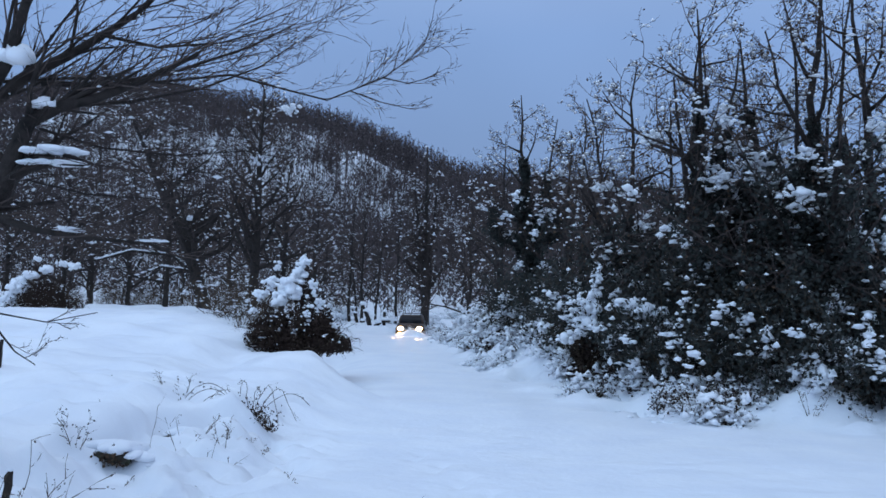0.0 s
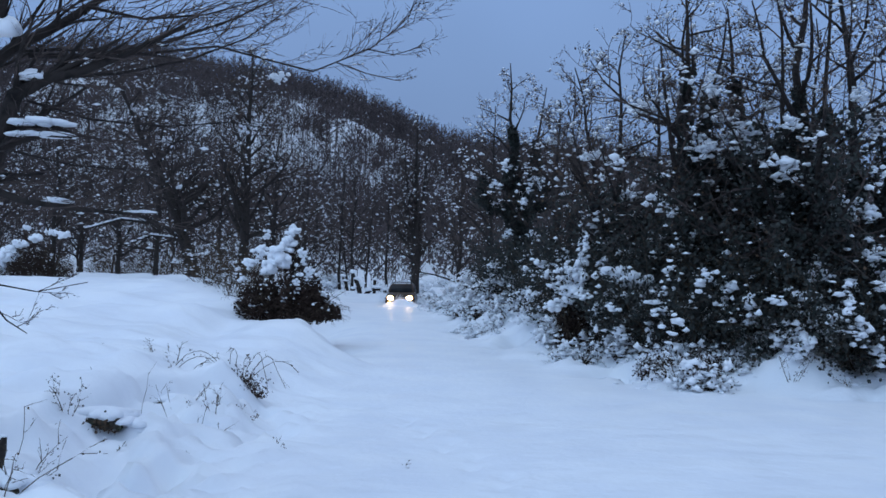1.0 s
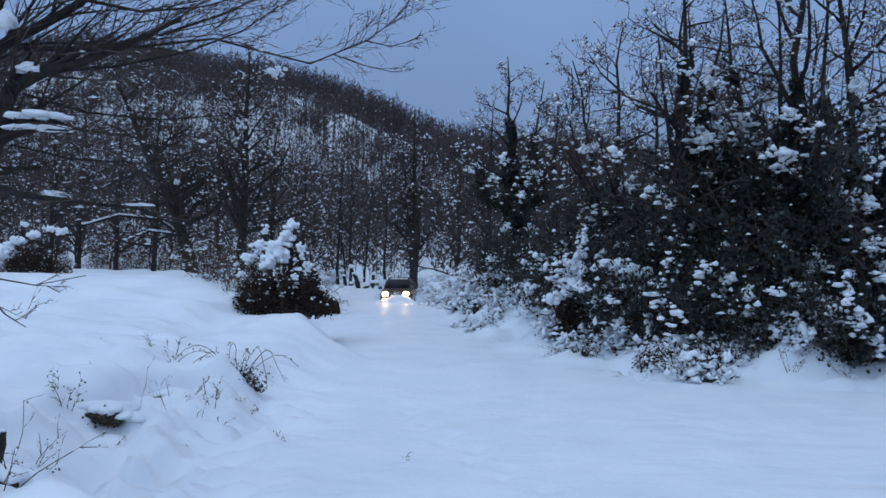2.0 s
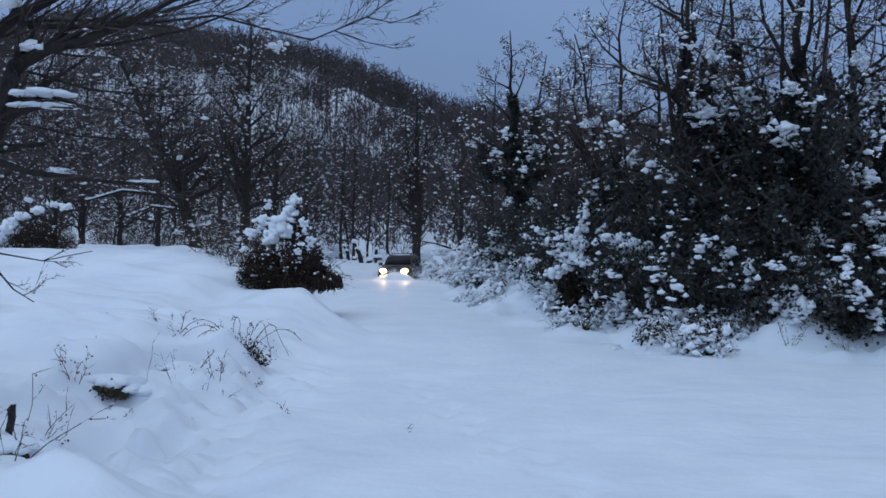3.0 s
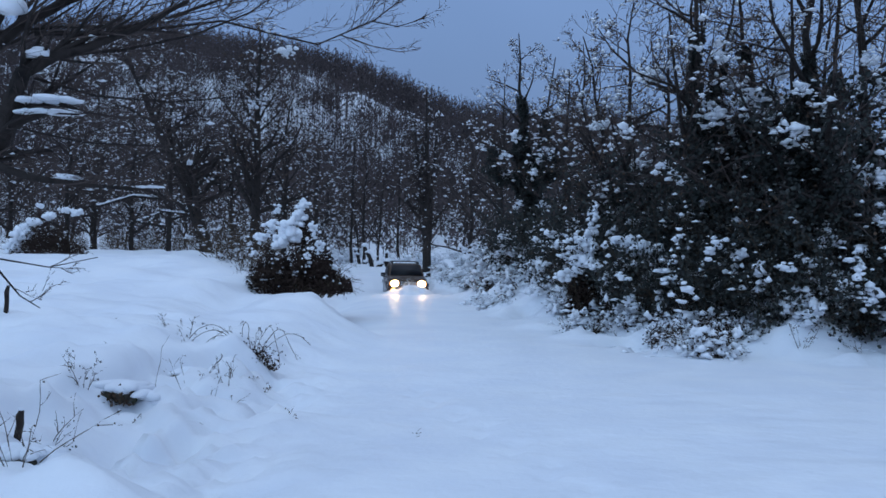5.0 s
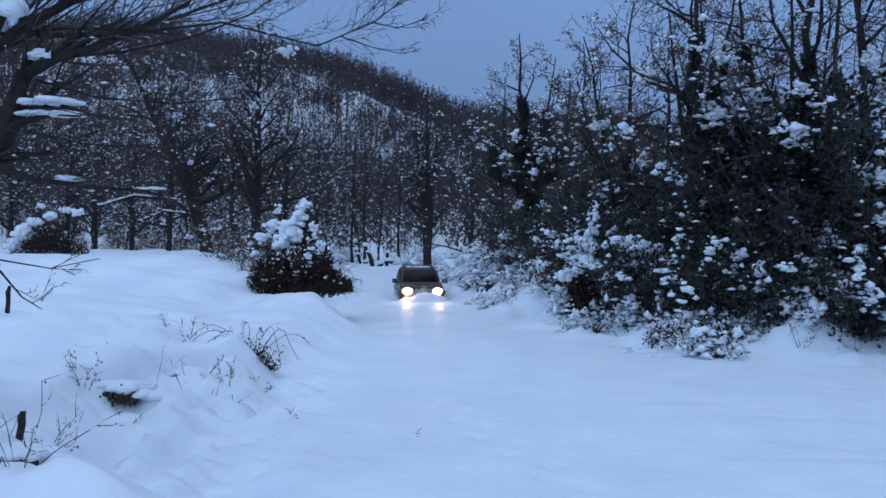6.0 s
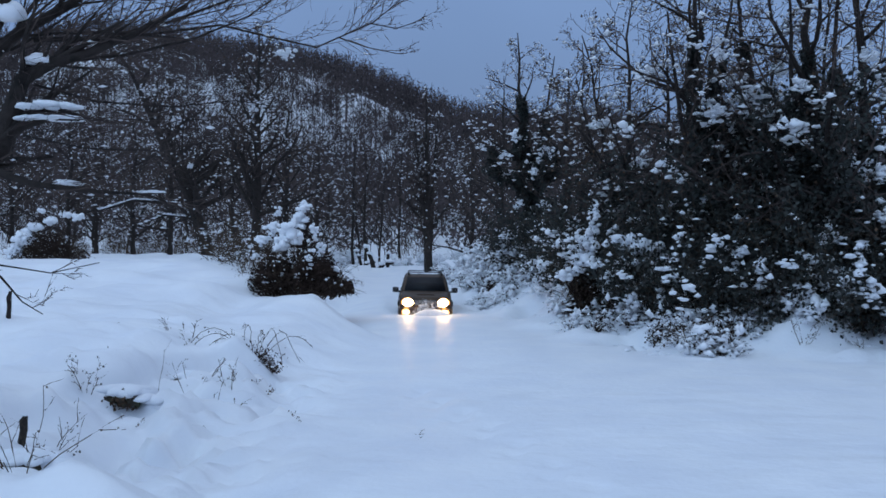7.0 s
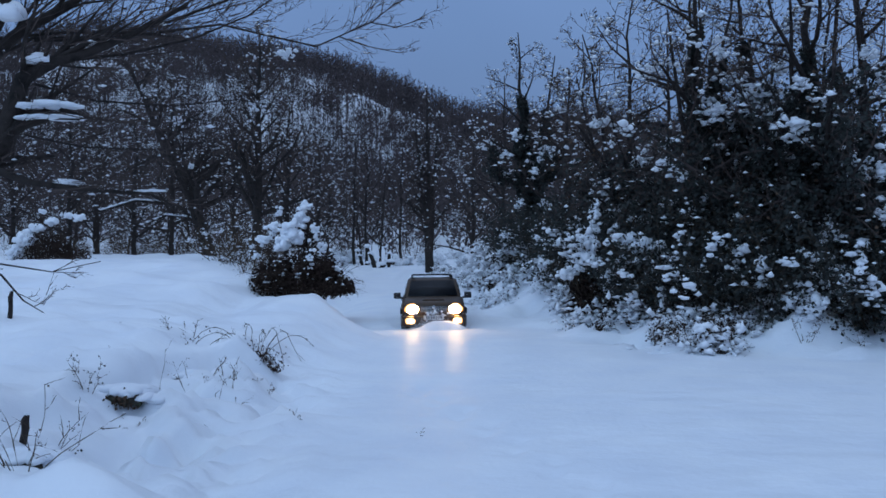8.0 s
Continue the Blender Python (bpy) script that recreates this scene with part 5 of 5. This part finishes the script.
    part("bumper", soften(loft([(-2.0, [(0.60, 0.36), (0.66, 0.38), (0.66, 0.58), (0.60, 0.60)]), (-1.93, [(0.76, 0.34), (0.84, 0.38), (0.84, 0.62), (0.78, 0.64)]), (-1.70, [(0.80, 0.34), (0.88, 0.38), (0.88, 0.62), (0.82, 0.64)])]), 0.03), PAINT, car, "dark front bumper")
    part("rear_bumper", block(0, 1.95, 0.52, 1.68, 0.16, 0.22, 0.05, 3), PLASTIC, car)
    grille = part("grille", block(0, -1.915, 0.80, 0.74, 0.06, 0.17, 0.02), PLASTIC, car, "black grille")
    for i in range(4):
        part("grille_slat", block(0, -1.945, 0.745 + 0.037 * i, 0.70, 0.03, 0.012, 0.004), CHROME, grille)
    part("emblem", disc(0, -1.965, 0.86, 0.05, 0.045, 0.02, 6, 0.004), CHROME, car, "plain chrome emblem")
    part("air_intake", block(0, -2.0, 0.44, 0.72, 0.03, 0.09, 0.012), PLASTIC, car)
    plate = part("number_plate", block(0, -2.018, 0.585, 0.52, 0.02, 0.115, 0.006), PLATE, car, "pale number plate")
    for i in range(7):
        part("plate_bar", block(-0.19 + 0.063 * i, -2.031, 0.585, 0.035, 0.004, 0.07, 0.0), INK, plate, smooth=False)
    part("bonnet_ridge", block(0, -1.25, 1.03, 0.62, 0.7, 0.05, 0.014, 2, 0.85), PAINT, car)
    # snow resting on the roof and bonnet edge
    R = random.Random(6)
    v, f = blobs([(R.uniform(-0.45, 0.45), R.uniform(0.1, 1.5), 1.605) for _ in range(22)], [(R.uniform(0.12, 0.22), R.uniform(0.12, 0.22), 0.03) for _ in range(22)], True, 0.12, 6)
    mesh_object("roof_snow", v, f, CLUMP, car, "thin patches of snow on the roof", smooth=True)
    v, f = blobs([(R.gauss(0, 0.22), -1.96 + R.gauss(0, 0.03), 0.70 + R.gauss(0, 0.05)) for _ in range(16)], [(R.uniform(0.03, 0.08), 0.03, R.uniform(0.02, 0.05)) for _ in range(16)], True, 0.2, 7)
    tagged(mesh_object("grille_snow", v, f, CLUMP, car, "snow packed against the grille", smooth=True), kind="stuff")
    for s in (-1, 1):
        for y in (-1.22, 1.20):
            hub = tagged(new("wheel"), "wheel in deep snow")
            hub.parent = car
            part("tyre", ring_profile([(0.21, -0.10), (0.30, -0.115), (0.345, -0.09), (0.352, 0.0), (0.345, 0.09), (0.30, 0.115), (0.21, 0.10)]), RUBBER, hub)
            part("rim", ring_profile([(0.02, s * 0.07), (0.08, s * 0.08), (0.10, s * 0.055), (0.17, s * 0.05), (0.20, s * 0.095), (0.215, s * 0.10), (0.21, -s * 0.09)], 24), ALLOY, hub, "alloy rim")
            WHEELS.append((hub, s * 0.76, y))
    return car


CAR = build_car()


def build_spray():
    """Powder thrown up beside and ahead of the bumper, in many small grains."""
    root = tagged(new("snow_spray"), "loose powder snow thrown up by the car", "snow spray")
    R = random.Random(44)
    C, S = [], []
    for _ in range(8000):
        s = R.choice((-1, 1))
        t = R.random()
        x = s * (0.70 + 0.55 * t + abs(R.gauss(0, 0.18)))
        y = -1.9 + 2.6 * t + R.gauss(0, 0.15)
        z = 0.33 + abs(R.gauss(0, 0.34)) * (0.6 + 1.1 * t) * math.exp(-abs(x) + 0.9)
        C.append((x, y, z))
        k = R.uniform(0.003, 0.009)
        S.append((k, k, k))
    for _ in range(5200):
        k = R.uniform(0.003, 0.007)
        x = R.gauss(0, 0.36)
        C.append((x, -2.2 + R.gauss(0, 0.13), 0.34 + abs(R.gauss(0, 0.22)) * math.exp(-(x / 0.5) ** 2)))
        S.append((k, k, k))
    v, f = blobs(C, S, False, 0.3, 44, None, True)
    tagged(mesh_object("powder", v, f, CLUMP, root), kind="stuff")
    # a skirt of pushed snow: a lumpy ridge that sinks below the surface all round
    nx, ny = 60, 30
    X, Y = np.meshgrid(np.linspace(-1.2, 1.2, nx), np.linspace(-2.9, -1.75, ny))
    Z = 0.16 + 0.30 * np.exp(-((Y + 2.12 - 0.16 * X * X) / 0.26) ** 2) * np.exp(-(X / 1.02) ** 4) + 0.5 * lumps(X * 5 + 1, Y * 5) * np.exp(-(X / 0.9) ** 4) * 0.22
    Z = Z + 0.06 * np.exp(-(X / 0.3) ** 2) * np.exp(-((Y + 2.12) / 0.2) ** 2)
    v = np.stack([X, Y, Z], 2).reshape(-1, 3)
    i = (np.arange(ny - 1)[:, None] * nx + np.arange(nx - 1)[None]).reshape(-1)
    f = np.stack([i, i + 1, i + nx + 1, i + nx], 1)
    mesh_object("bow_wave", v, f, SNOW, root, "roll of snow pushed by the bumper", smooth=True)
    return root


SPRAY = build_spray()

# seconds, x and y of the lamps, height, heading, nose-up, sway
CAR_ROWS = [
    (0.0, -1.82, 55.5, -0.36, -1, 0, 0), (0.5, -1.78, 54.9, -0.34, -1, 0.5, 0), (1.0, -1.74, 53.4, -0.36, -2, 0, -1), (1.6, -1.76, 51.0, -0.34, -3, 0.5, -1), (2.5, -1.82, 48.2, -0.33, -5, 1, -2.0),
    (3.0, -1.92, 47.0, -0.35, -9, 0.5, -1.0), (3.5, -2.12, 45.7, -0.35, -11, 0, -0.5), (4.0, -2.10, 43.4, -0.35, -5, 0, 0.5), (4.5, -1.80, 40.4, -0.30, 3, 1, 1.0), (5.2, -1.22, 37.0, -0.36, 7, 0, 0.5),
    (6.0, -0.72, 34.0, -0.40, 6, -0.5, 0), (6.5, -0.62, 31.5, -0.38, 2, 0, 0.5), (7.0, -0.57, 28.9, -0.42, 2, -0.5, 1.0), (7.5, -0.45, 26.2, -0.37, 1, 1, 0.5), (8.0, -0.26, 23.9, -0.32, 2, 1.5, -0.5)]


def car_pose(row, dz=0.0):
    t, x, y, z, head, nose, sway = row
    return pose(x, y, z + dz, 0, 0, head) @ pose(0, 1.92, 0, -nose, sway, 0)


def motions():
    walk(CAR, [(r[0], car_pose(r)) for r in CAR_ROWS])
    low = {0.0: 0.14, 0.5: 0.14, 1.0: 0.14, 1.6: 0.14, 2.5: 0.14, 3.0: 0.14, 3.5: 0.14, 4.0: 0.14, 4.5: 0.13, 5.2: 0.15, 6.0: 0.16, 6.5: 0.13, 7.0: 0.0, 7.5: -0.06, 8.0: -0.10}
    walk(SPRAY, [(r[0], car_pose(r, low[r[0]])) for r in CAR_ROWS])
    ts = [i / 10 for i in range(81)]
    xs = np.interp(ts, [r[0] for r in CAR_ROWS], [r[1] for r in CAR_ROWS])
    ys = np.interp(ts, [r[0] for r in CAR_ROWS], [r[2] for r in CAR_ROWS])
    run = np.concatenate([[0], np.cumsum(np.hypot(np.diff(xs), np.diff(ys)))])
    for hub, x, y in WHEELS:
        walk(hub, [(t, pose(x, y, 0.35, math.degrees(d / 0.35), 0, 0)) for t, d in zip(ts, run)])


motions()
